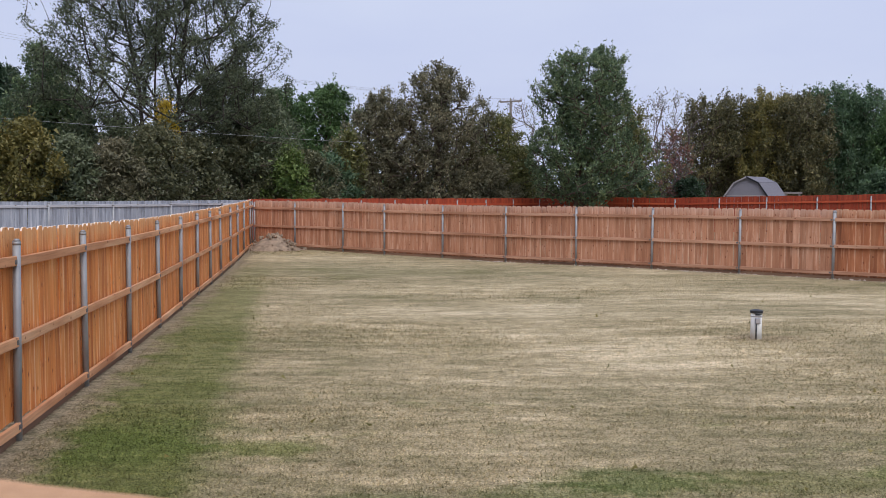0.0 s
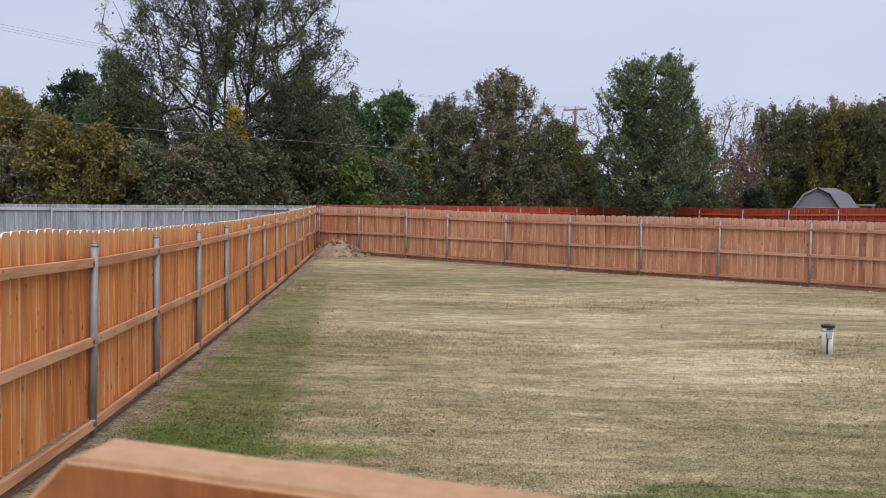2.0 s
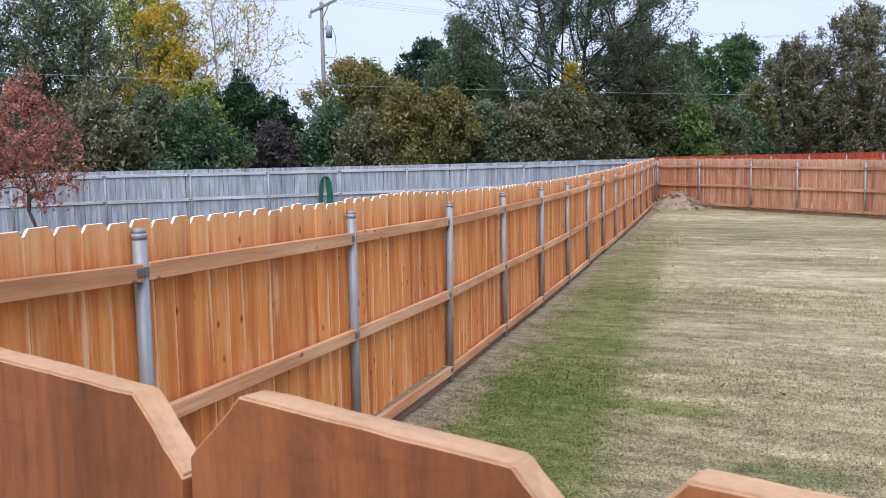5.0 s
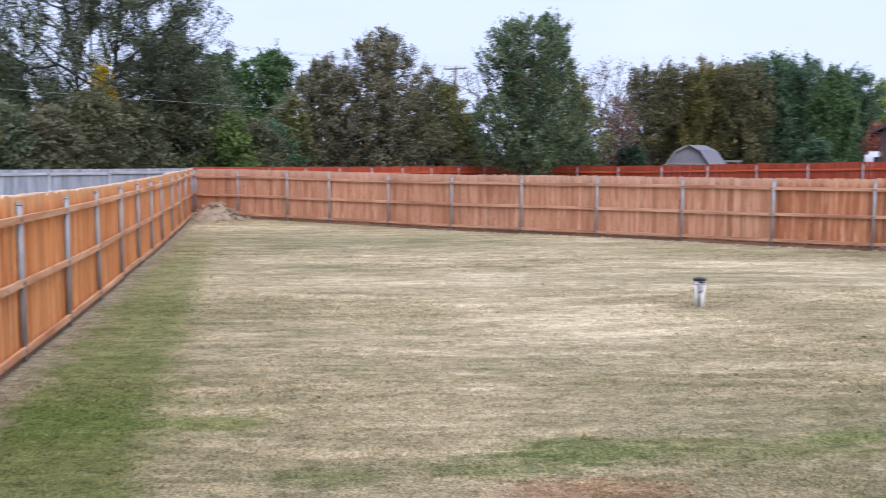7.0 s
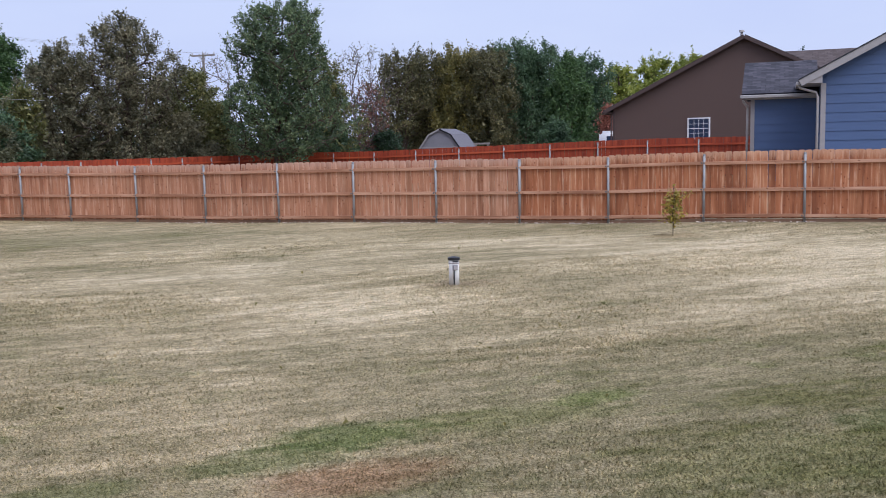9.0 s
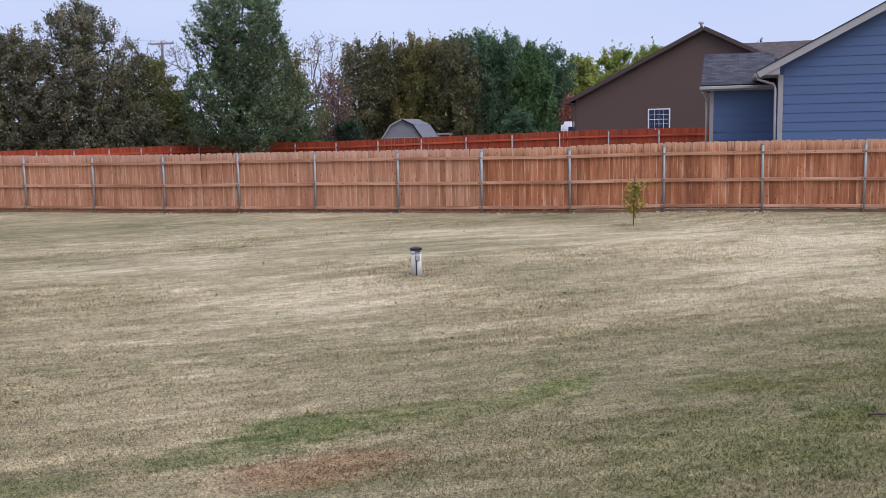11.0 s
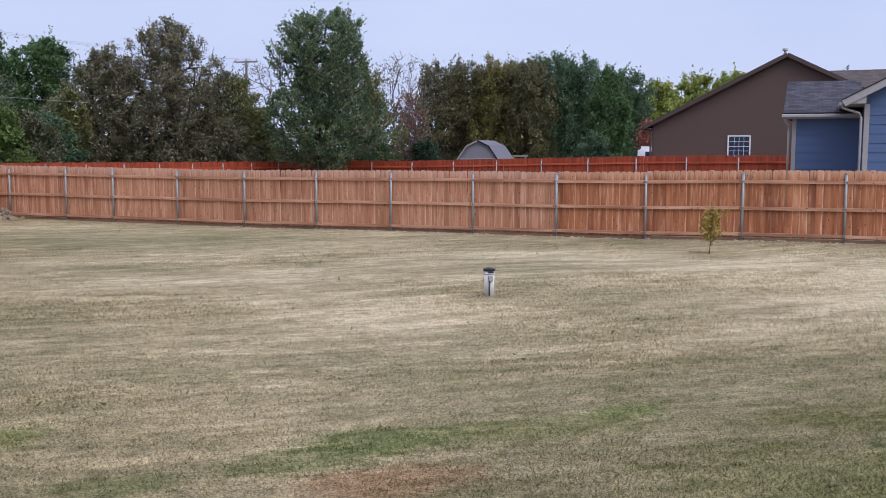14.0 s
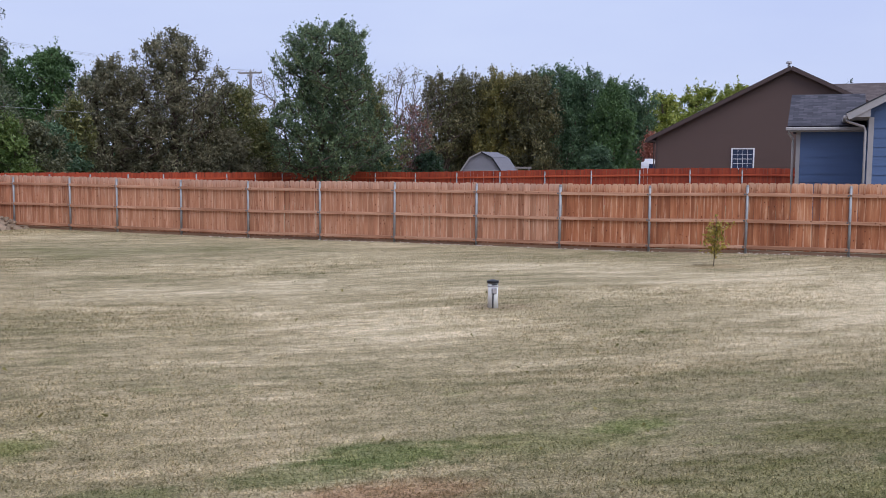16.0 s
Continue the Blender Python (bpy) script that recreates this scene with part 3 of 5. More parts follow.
def fence(name, posts, base, picket_top, post_tall, mats, rails, label, front, seed, pitch=0.1845, singles=True, board=True, r=0.036, ear=0.030, wide=0.1795, uneven=0.006):
    """A board fence on steel posts. posts: plan places; front: +1 where the side with posts lies to the left of the run, else -1."""
    rng = random.Random(seed)
    x0, y0 = posts[0]
    root = thing(name, x0, y0, 0, label, "fence")
    pick, rail_mat = mats
    length = 1.80
    kinds = [picket_mesh("picket", wide + 0.0015 * k, length, (pick,) if not isinstance(pick, tuple) else pick, ear=ear, drop=ear * 1.15) for k in range(3)]
    post_me = None
    joined_v, joined_f = [], []
    for i, (px, py) in enumerate(posts):
        if post_me is None:
            p = part("post", post_bm(r, post_tall), STEEL, root, "galvanised steel post", True)
            post_me = p.data
        else:
            p = under(new("post", post_me), root)
        p.matrix_basis = pose(px - x0, py - y0, base(px, py), rng.gauss(0, 0.25), rng.gauss(0, 0.25), rng.uniform(0, 90))
    for i in range(len(posts) - 1):
        a, c = Vector(posts[i]), Vector(posts[i + 1])
        d = c - a
        L = d.length
        u = d / L
        out = Vector((-u.y, u.x)) * front
        ang = math.degrees(math.atan2(u.y, u.x))
        za, zc = base(*a), base(*c)
        tilt = -math.degrees(math.atan2(zc - za, L))
        for k, (rz, rt) in enumerate(rails):
            bm = box_bm(r * 0.6, L - r * 0.6, -0.019 if front > 0 else -0.024, 0.024 if front > 0 else 0.019, -rt / 2, rt / 2, bevel=0.004)
            rail = part("rail", bm, rail_mat, root)
            q = a + out * 0.012
            rail.matrix_basis = pose(q.x - x0, q.y - y0, za + rz + rng.gauss(0, 0.006), 0, tilt, ang)
            if singles:
                bm = bmesh.new()
                bmesh.ops.create_cone(bm, cap_ends=True, segments=14, radius1=r * 1.12, radius2=r * 1.12, depth=0.042, matrix=Matrix.Translation((0, 0.006, 0)))
                for sx in (-1,):
                    box(bm, sx * 0.036, sx * 0.085, -0.037, -0.028, -0.022, 0.022, bevel=0.002)
                    box(bm, sx * 0.058, sx * 0.070, -0.042, -0.036, -0.006, 0.006)
                br = part("bracket", bm, CLAMP, root, "dull steel rail clamp")
                q = a + out * 0.006
                br.matrix_basis = pose(q.x - x0, q.y - y0, za + rz, 0, 0, ang + (180 if front > 0 else 0))
        # dark strip whose colour carries the shade below the bottom rail
        if board:
            kb = part("bottom_board", box_bm(0, L, -0.012, 0.012, 0, 0.10, bevel=0.003), SHADED_BOARD, root)
            q = a - out * 0.022
            kb.matrix_basis = pose(q.x - x0, q.y - y0, za - 0.02, 0, tilt, ang)
        n = max(1, round(L / pitch))
        for k in range(n):
            s = (k + 0.5) * L / n
            q = a + u * s - out * (0.010 + 0.016 * (front < 0) + rng.uniform(0, 0.004))
            z = za + (zc - za) * s / L
            top = picket_top(q.x, q.y, i) + rng.gauss(0, uneven)
            m = pose(q.x - x0, q.y - y0, z + top - length, rng.gauss(0, 0.15), rng.gauss(0, 0.18), ang + rng.gauss(0, 0.8)) @ pose(0, -0.016 if front > 0 else 0.016, 0)
            me = kinds[rng.randrange(3)]
            if singles:
                under(new("picket", me), root).matrix_basis = m
            else:
                o = len(joined_v)
                joined_v += [m @ v.co for v in me.vertices]
                joined_f += [[o + j for j in p.vertices] for p in me.polygons]
    if joined_v:
        ob = under(new("picket_rest", mesh_of("picket_rest", joined_v, joined_f, (pick,))), root)
        tagged(ob, kind="stuff")
    return root


RAILS = ((0.17, 0.089), (0.88, 0.089), (1.59, 0.089))
SIDE_RAILS = ((0.14, 0.089), (0.925, 0.089), (1.665, 0.089))
left_posts = [(-3.93 + 0.129 * (8.53 - y), y) for y in (0.66, 3.35, 6.01, 8.54, 11.05, 13.58, 16.10, 18.63, 21.18, 23.68, 26.08, 28.9, 31.4, 33.75, 36.9)] + [(CORNER.x, CORNER.y)]


def side_top(x, y, i):
    """Board tops of the side fence: they fall away from the near end and rise a little at the far corner."""
    return float(np.interp(y, (2.85, 4.1, 5.37, 7.29, 9.6, 11.7, 14.6, 17.4, 26, 34, 38), (2.136, 2.083, 2.047, 2.0, 1.95, 1.905, 1.863, 1.851, 1.85, 1.90, 1.94))) - ground_z(x, y)


fence("side_fence", left_posts, lambda x, y: ground_z(x, y) - 0.04 * (1 - step(3.3, 6, y)), side_top, 1.865, ((CEDAR, CUT_END), RAIL), SIDE_RAILS, "orange cedar dog-eared board fence on steel posts", -1, 3)

back_posts = [(CORNER.x + 0.10, CORNER.y - 0.07), (-5.80, 36.70), (-3.76, 35.30), (-2.12, 34.05), (0.0, 32.72), (2.10, 31.05), (4.21, 29.42), (6.28, 28.0), (8.44, 26.52), (10.48, 25.02), (12.53, 23.52), (14.64, 22.06),
              (16.74, 20.59), (18.80, 19.15), (20.85, 17.70), (22.90, 16.25)]
fence("back_fence", back_posts[:10], ground_z, lambda x, y, i: 1.89 - 0.03 * step(0, 5, i), 1.83, (CEDAR_PALE, RAIL_PALE), RAILS, "faded cedar board fence with three rails and steel posts", -1, 7)
fence("back_fence", back_posts[9:], ground_z, lambda x, y, i: 1.87 if i == 0 else 1.895, 1.83, (CEDAR_RICH, RAIL_PALE), RAILS, "browner cedar board fence continuing the faded run", -1, 8)

grey_dir = Vector((math.cos(radians(235)), math.sin(radians(235))))
grey_posts = [tuple(CORNER + grey_dir * s) for s in [0.25] + [1.6 + 2.47 * k for k in range(14)]]
GREY_RAILS = ((0.28, 0.089), (1.02, 0.089), (1.76, 0.089))
fence("neighbour_fence", grey_posts, lambda x, y: 0.09 * step(6, 28, math.hypot(x - CORNER.x, y - CORNER.y)), lambda x, y, i: 1.91, 1.88, (GREY_WOOD, GREY_RAIL), GREY_RAILS, "weathered grey board fence on steel posts", +1, 11, board=False, ear=0.002, wide=0.1405, pitch=0.1415, uneven=0.0025)

red_right = [(7.0, 53.95)] + [(8.5 + 1.921 * k, 52.8 - 1.50 * k) for k in range(13)]
red_left = [(7.0 - 1.56 * k, 53.95 - 1.26 * k) for k in range(11)]
fence("red_fence", red_right, lambda x, y: ground_z(x, y) + 0.06, lambda x, y, i: 1.92, 1.84, (RED_WOOD, RED_RAIL), RAILS, "red-stained board fence with pale steel posts", -1, 13, singles=False, board=False, ear=0.004, wide=0.180)
fence("red_fence", red_left, ground_z, lambda x, y, i: 1.92, 1.84, (RED_WOOD, RED_RAIL), RAILS, "red-stained board fence with pale steel posts", +1, 14, singles=False, board=False, ear=0.004, wide=0.180)


def roughen(me, seed):
    """Uneven saw-cut edges on a board seen from close by."""
    bm = bmesh.new()
    bm.from_mesh(me)
    tops = [f for f in bm.faces if f.material_index == 1]
    es = list({e for f in tops for e in f.edges})
    bmesh.ops.bevel(bm, geom=es, offset=0.0011, segments=2, affect="EDGES", material=1)
    bmesh.ops.triangulate(bm, faces=bm.faces[:])
    for i in range(3):
        es = [e for e in bm.edges if min(v.co.z for v in e.verts) > 1.79 and e.calc_length() > 0.006]
        bmesh.ops.subdivide_edges(bm, edges=es, cuts=1, use_grid_fill=False)
        bmesh.ops.triangulate(bm, faces=bm.faces[:])
    for v in bm.verts:
        if v.co.z > 1.79:
            p = v.co * 90 + Vector((seed * 13.7, 0, 0))
            v.co += noise.noise_vector(p) * 0.0006 + noise.noise_vector(p * 0.25) * 0.0004
    bm.to_mesh(me)
    bm.free()


def near_fence():
    """The fence that the camera looks over: boards with sloping sawn tops."""
    root = thing("near_fence", -0.1117, 0.1079, ground_z(0, 0), "cedar dog-eared fence close below the camera", "fence")
    rng = random.Random(21)
    u = Vector((math.cos(-0.162), math.sin(-0.162)))
    ang = math.degrees(-0.162)
    g = ground_z(0, 0)
    known = {0: (0.0596, 2.2897, -0.043), -1: (-0.1169, 2.2905, -0.055), -2: (-0.2997, 2.2895, -0.045)}
    for k in range(-15, 66):
        s, top, slope = known.get(k, (0.0596 + 0.181 * k, 2.290 + rng.gauss(0, 0.004), -0.04 + rng.gauss(0, 0.012)))
        if k < -2:
            s -= 0.003
        me = picket_mesh("picket", 0.1775, 1.86, (CEDAR_NEAR, CUT_NEAR), 0.0145, 0.0288, slope, soft=0)
        if abs(k) < 5:
            roughen(me, k)
        q = u * s
        ob = under(new("picket", me), root)
        ob.matrix_basis = pose(q.x, q.y, top - g - 1.86, 0, 0, ang) @ pose(0, -0.0145, 0)
    for rz in (0.25, 0.95, 1.62):
        rail = part("rail", box_bm(-2.76, 12.0, 0.001, 0.039, rz - 0.0445, rz + 0.0445, bevel=0.004), RAIL, root)
        rail.matrix_basis = pose(0, 0, 0, 0, 0, ang)
    for s in (-2.45, 0.0, 2.45, 4.9, 7.35, 9.8, 12.0):
        p = part("post", post_bm(0.036, 1.7), STEEL, root, "galvanised steel post", True)
        q = u * s + Vector((0.15, 1)) * 0.08
        p.matrix_basis = pose(q.x, q.y, 0)


near_fence()

# ---- trees ----
def leaf_quads(rng, centres, sigma, per, size, flat=0.0, hang=0.0, along=0.0):
    """Small pointed leaves scattered round each centre."""
    c = np.repeat(centres, per, axis=0)
    k = len(c)
    p = c + rng.normal(0, 1, (k, 3)) * sigma
    a = rng.normal(0, 1, (k, 3))
    a[:, 2] -= hang
    a += along
    a /= np.linalg.norm(a, axis=1)[:, None]
    b = np.cross(a, rng.normal(0, 1, (k, 3)) + [0, 0, flat])
    b /= np.linalg.norm(b, axis=1)[:, None] + 1e-9
    s = size * rng.uniform(0.6, 1.35, k)
    a, b = a * (s * 0.55)[:, None], b * (s * 0.33)[:, None]
    v = np.stack([p - a - b, p - a + b, p + a * 1.1], 1).reshape(-1, 3)
    return v, np.arange(3 * k).reshape(-1, 3)


def grow(rng, height, spread, trunks, clear, profile, count, lean=0.25, wiggle=0.12, stems=(), kink=0.05, ascend=0.45):
    """Trunks and limbs reaching for points spread through the crown: nodes, parents, tips."""
    nodes, parent = [], []
    for line in stems:
        for i in range(len(line) - 1):
            for f in (0.0, 0.34, 0.67) if i < len(line) - 2 else (0.0, 0.34, 0.67, 1.0):
                q = np.array(line[i]) * (1 - f) + np.array(line[i + 1]) * f
                nodes.append(q + np.append(rng.normal(0, 0.04, 2), 0))
                parent.append(len(nodes) - 2 if i or f else (-1 if len(nodes) == 1 else int(np.argmin(np.linalg.norm(np.array(nodes[:-1]) - q, axis=1)))))
    for k in range(0 if stems else trunks):
        az = rng.uniform(0, 2 * np.pi)
        out = np.array([np.cos(az), np.sin(az)]) * (spread * lean * (1 if trunks > 1 else 0.35))
        steps = 9
        base = np.array([rng.normal(0, 0.15), rng.normal(0, 0.15)]) * (trunks > 1)
        for i in range(steps):
            t = i / (steps - 1) * 0.8
            q = base + out * t ** 1.3 + rng.normal(0, wiggle, 2) * (i > 0)
            nodes.append(np.array([q[0], q[1], t * height]))
            parent.append(len(nodes) - 2 if i else -1)
    tips = []
    t = clear + (1 - clear) * rng.uniform(0, 1, count) ** 0.85
    az = rng.uniform(0, 2 * np.pi, count)
    lobes = rng.uniform(0, 2 * np.pi, 3)
    lob = 1 + 0.16 * np.sin(2 * az + lobes[0] + 3 * t) + 0.12 * np.sin(5 * az + lobes[1] + 7 * t) + 0.10 * np.sin(9 * t + lobes[2])
    off = rng.uniform(0, 99)
    lob = lob * np.array([1 + 0.42 * noise.noise((math.cos(q) * 1.5 + off, math.sin(q) * 1.5, h * 4.5 + off)) for q, h in zip(az, t)])
    rad = spread * np.array([profile(v) for v in t]) * lob * rng.uniform(0.05, 1, count) ** 0.45
    t = t * (1 + 0.07 * np.array([noise.noise((math.cos(q) * 1.9 + off, math.sin(q) * 1.9, off)) for q in az])) + (rng.uniform(0, 1, count) < 0.06) * rng.uniform(0.02, 0.06, count)
    pts = np.stack([np.cos(az) * rad, np.sin(az) * rad, t * height * (1 + rng.normal(0, 0.025, count))], 1)
    pts = pts[np.argsort(np.hypot(pts[:, 0], pts[:, 1]) + 0.35 * pts[:, 2])]
    arr = np.zeros((len(nodes) + 3 * count, 3))
    arr[:len(nodes)] = nodes
    m = len(nodes)
    for p in pts:
        d = arr[:m] - p
        dist = np.linalg.norm(d, axis=1)
        j = int(np.argmin(dist + 1.1 * np.maximum(0, d[:, 2] + ascend * dist)))
        a, gap = arr[j].copy(), dist[j]
        for i, f in enumerate((0.36, 0.7, 1.0)):
            q = a + (p - a) * f + rng.normal(0, kink * gap, 3) * (i < 2)
            q[2] -= 0.10 * gap * (f - f * f) * 2
            arr[m] = q
            parent.append(j if i == 0 else m - 1)
            m += 1
        tips.append(m - 1)
    return arr[:m], np.array(parent), np.array(tips)


def limbs_mesh(name, arr, parent, mat, tip_r, trunk_r, sides=4):
    load = np.ones(len(arr))
    for i in range(len(arr) - 1, -1, -1):
        if parent[i] >= 0:
            load[parent[i]] += load[i] * 0.92
    r = np.minimum(trunk_r, tip_r * load ** 0.48)
    i = np.where(parent >= 0)[0]
    a, b = arr[parent[i]], arr[i]
    d = b - a
    d /= np.linalg.norm(d, axis=1)[:, None] + 1e-9
    x = np.cross(d, np.where(np.abs(d[:, 2:3]) > 0.9, [[1.0, 0, 0]], [[0, 0, 1.0]]))
    x /= np.linalg.norm(x, axis=1)[:, None] + 1e-9
    y = np.cross(d, x)
    rings = []
    for k in range(sides):
        t = 2 * np.pi * k / sides
        o = x * np.cos(t) + y * np.sin(t)
        rings.append((a + o * r[parent[i]][:, None], b + o * r[i][:, None]))
    lo = np.stack([q[0] for q in rings], 1)
    hi = np.stack([q[1] for q in rings], 1)
    v = np.concatenate([lo, hi], 1).reshape(-1, 3)
    base = np.arange(len(i))[:, None] * 2 * sides
    f = np.concatenate([np.stack([base[:, 0] + k, base[:, 0] + (k + 1) % sides, base[:, 0] + sides + (k + 1) % sides, base[:, 0] + sides + k], 1) for k in range(sides)])
    return quads_mesh(name, v, f, mat)


PROFILES = {
    "round": lambda t: max(0.08, math.sin(math.pi * min(1, max(0.0, t * 0.92 + 0.06))) ** 0.6),
    "broad": lambda t: max(0.1, math.sin(math.pi * (0.12 + 0.86 * t)) ** 0.5) if t < 0.99 else 0.1,
    "vase": lambda t: max(0.15, (0.35 + 0.75 * min(1, t / 0.65)) * (1 - max(0, (t - 0.7) / 0.3) ** 2 * 0.75)),
    "cone": lambda t: max(0.04, 1.0 - t) ** 0.8,
    "skirt": lambda t: max(0.06, (1.0 - 0.28 * t) * (1 - max(0, (t - 0.62) / 0.38) ** 2 * 0.88)),
    "plume": lambda t: max(0.12, min(1.0, 0.72 + 0.9 * t) * (1 - 0.22 * max(0, t - 0.4)) * (1 - max(0, (t - 0.74) / 0.26) ** 2.2 * 0.86)),
    "feather": lambda t: max(0.16, (1.0 - 0.62 * min(t, 0.45)) if t < 0.45 else (0.72 + 0.12 * math.sin((t - 0.45) * 8)) * (1 - max(0, (t - 0.72) / 0.28) ** 1.6 * 0.8)),
    "column": lambda t: float(np.interp(t, (0, 0.35, 0.48, 0.62, 0.76, 0.86, 0.94, 1.0), (1.0, 0.96, 0.86, 0.94, 0.99, 0.95, 0.76, 0.40))),
    "brush": lambda t: float(np.interp(t, (0, 0.2, 0.8, 0.93, 1.0), (0.85, 0.95, 1.0, 0.85, 0.55))),
    "bush": lambda t: max(0.15, (1 - t ** 2.6)) ** 0.7,
}


def tree(name, label, az, d, top, spread, profile, leaf, seed, count=150, per=70, size=0.13, sigma=0.32, trunks=1, clear=0.15, bark=None, tip_r=0.010, trunk_r=0.2, group="", category="tree", hang=0.3, lean=0.25, thin=0.0, fill=1.0, stems=(), kink=0.05, shoots=0.35, rise=0.8, ascend=0.45):
    """A tree with tapered limbs and a crown of separate leaves. top: height in metres."""
    rng = np.random.default_rng(seed)
    x, y = polar(az, d)
    g = ground_z(x, y)
    root = thing(name, x, y, g - 0.05, label, category, group)
    spread *= 1.2
    # stems: lines of (across, away, up) as seen from the yard
    ca, sa = math.cos(radians(az)), math.sin(radians(az))
    lines = [[(u * ca + w * sa, w * ca - u * sa, h) for u, w, h in line] for line in stems]
    arr, parent, tips = grow(rng, top, spread, trunks, clear, PROFILES[profile], count, lean, stems=lines, kink=kink, ascend=ascend)
    under(new("trunk", limbs_mesh("trunk", arr, parent, bark or BARK, tip_r, trunk_r)), root)
    keep = tips[rng.uniform(0, 1, len(tips)) >= thin]
    # leafy sprays along the outer twigs, reaching a little past their tips
    amount = np.maximum(1, (per * 1.75 * rng.uniform(0.45, 1.55, len(keep)))).astype(int)
    i = np.repeat(keep, amount)
    a, c = arr[parent[i]], arr[i]
    reach = (c - a) + np.array([0, 0, 0.12]) * (1 - hang)
    far_leaf = rng.uniform(-0.5, 1.35, (len(i), 1))
    side = sigma * (0.62 - 0.24 * np.clip(far_leaf, 0, 1))
    centre = a + reach * far_leaf + rng.normal(0, 1, (len(i), 3)) * side * [1, 1, 0.8]
    v, f = leaf_quads(rng, centre, np.array([0.01, 0.01, 0.01]), 1, size * 0.92, 1.1, hang, reach / (np.linalg.norm(reach, axis=1)[:, None] + 1e-6))
    # leafy shoots that stand out past the crown
    far_tips = keep[rng.uniform(0, 1, len(keep)) < shoots] if thin < 0.3 else keep[:0]
    if len(far_tips):
        tip = arr[far_tips]
        away = tip * [1, 1, 0] / (np.linalg.norm(tip[:, :2], axis=1)[:, None] + 0.3) * 0.55 + [0, 0, rise] + rng.normal(0, 0.4, (len(tip), 3))
        away /= np.linalg.norm(away, axis=1)[:, None]
        along = np.repeat(away * rng.uniform(3.5, 7.5, (len(tip), 1)) * size, 12, axis=0)
        spot = np.repeat(tip, 12, axis=0) + along * rng.uniform(0, 1, (len(along), 1)) + rng.normal(0, size * 0.3, (len(along), 3))
        v3, f3 = leaf_quads(rng, spot, np.array([0.01, 0.01, 0.01]), 1, size * 0.8, 0.8, 0.0, along / (np.linalg.norm(along, axis=1)[:, None]) * 1.4)
        v, f = np.concatenate([v, v3]), np.concatenate([f, f3 + len(v)])
    if thin < 0.3:
        # larger shaded leaves deep inside, which close the crown
        n_in = int(count * fill * 1.3)
        pick = arr[keep][rng.integers(0, len(keep), n_in)]
        pick *= np.array([1, 1, 0]) * rng.uniform(0.3, 0.75, (n_in, 1)) + np.array([0, 0, 0.82])
        v2, f2 = leaf_quads(rng, pick, np.array([sigma, sigma, sigma]), 12, size * 1.45, 0.0, hang)
        v, f = np.concatenate([v, v2]), np.concatenate([f, f2 + len(v)])
    v[:, 2] = np.maximum(v[:, 2], 0.02)
    under(new("crown", quads_mesh("crown", v, f, leaf)), root)
    return root


def tones(*cols):
    k = len(cols)
    return [(0.12 + 0.76 * i / (k - 1), srgb(*c)) for i, c in enumerate(cols)]


L_ELM = leaf_material("leaf_grey_green", tones((56, 66, 50), (88, 98, 74), (114, 124, 94), (144, 151, 118)))
L_OLIVE = leaf_material("leaf_olive", tones((76, 78, 46), (104, 102, 58), (130, 122, 68), (156, 140, 80)))
L_BROWN = leaf_material("leaf_brown_green", tones((74, 75, 59), (101, 100, 78), (128, 124, 97), (172, 162, 131)))
L_GREEN = leaf_material("leaf_deep_green", tones((51, 73, 45), (69, 95, 58), (89, 117, 69), (113, 139, 84)))
L_BLUE = leaf_material("leaf_blue_green", tones((51, 71, 54), (69, 93, 69), (89, 115, 82), (115, 139, 100)))
L_DARK = leaf_material("leaf_dark_pine", tones((28, 42, 31), (44, 64, 46), (63, 86, 58), (84, 106, 72)))
L_CONIFER = leaf_material("leaf_blue_conifer", tones((36, 52, 42), (52, 73, 57), (72, 94, 71), (98, 120, 92)))
L_YELLOW = leaf_material("leaf_yellow", tones((124, 112, 40), (172, 150, 48), (206, 178, 62), (224, 202, 96)))
L_YGREEN = leaf_material("leaf_yellow_green", tones((82, 98, 42), (118, 132, 58), (154, 162, 74), (190, 188, 98)))
L_RUST = leaf_material("leaf_rust", tones((117, 71, 60), (144, 89, 76), (166, 109, 91), (190, 137, 115)))
L_PURPLE = leaf_material("leaf_dusky_purple", tones((40, 37, 38), (62, 56, 56), (86, 78, 76), (108, 102, 94)))
L_DULLRED = leaf_material("leaf_dull_red", tones((84, 58, 52), (110, 72, 62), (132, 90, 76), (152, 116, 98)))
L_SAPLING = leaf_material("leaf_sapling", tones((110, 104, 48), (140, 128, 56), (164, 146, 64), (190, 160, 84)))
L_LOCUST = leaf_material("leaf_feathery_green", tones((50, 68, 52), (77, 97, 70), (106, 126, 88), (152, 164, 118)))
# elm tones darkened so the tall crown looks backlit by the sky
L_ELM_BACKLIT = leaf_material("leaf_backlit_green", tones((44, 52, 40), (68, 78, 58), (92, 102, 76), (126, 134, 102)))
# hedgerow leaf tones lowered to paint in the shade low among the trees
L_HEDGE_SHADE = leaf_material("leaf_shaded_hedgerow", tones((54, 60, 44), (82, 86, 62), (108, 110, 80), (138, 136, 103)))
L_STAND = leaf_material("leaf_olive_brown", tones((58, 59, 42), (83, 83, 57), (108, 105, 71), (142, 132, 88)))
L_SAGE = leaf_material("leaf_muted_green", tones((64, 70, 44), (90, 95, 56), (117, 118, 70), (152, 146, 88)))
L_MIXED = leaf_material("leaf_turning_olive_to_orange", tones((70, 88, 54), (104, 113, 62), (131, 123, 66), (172, 126, 68)), 0.55)
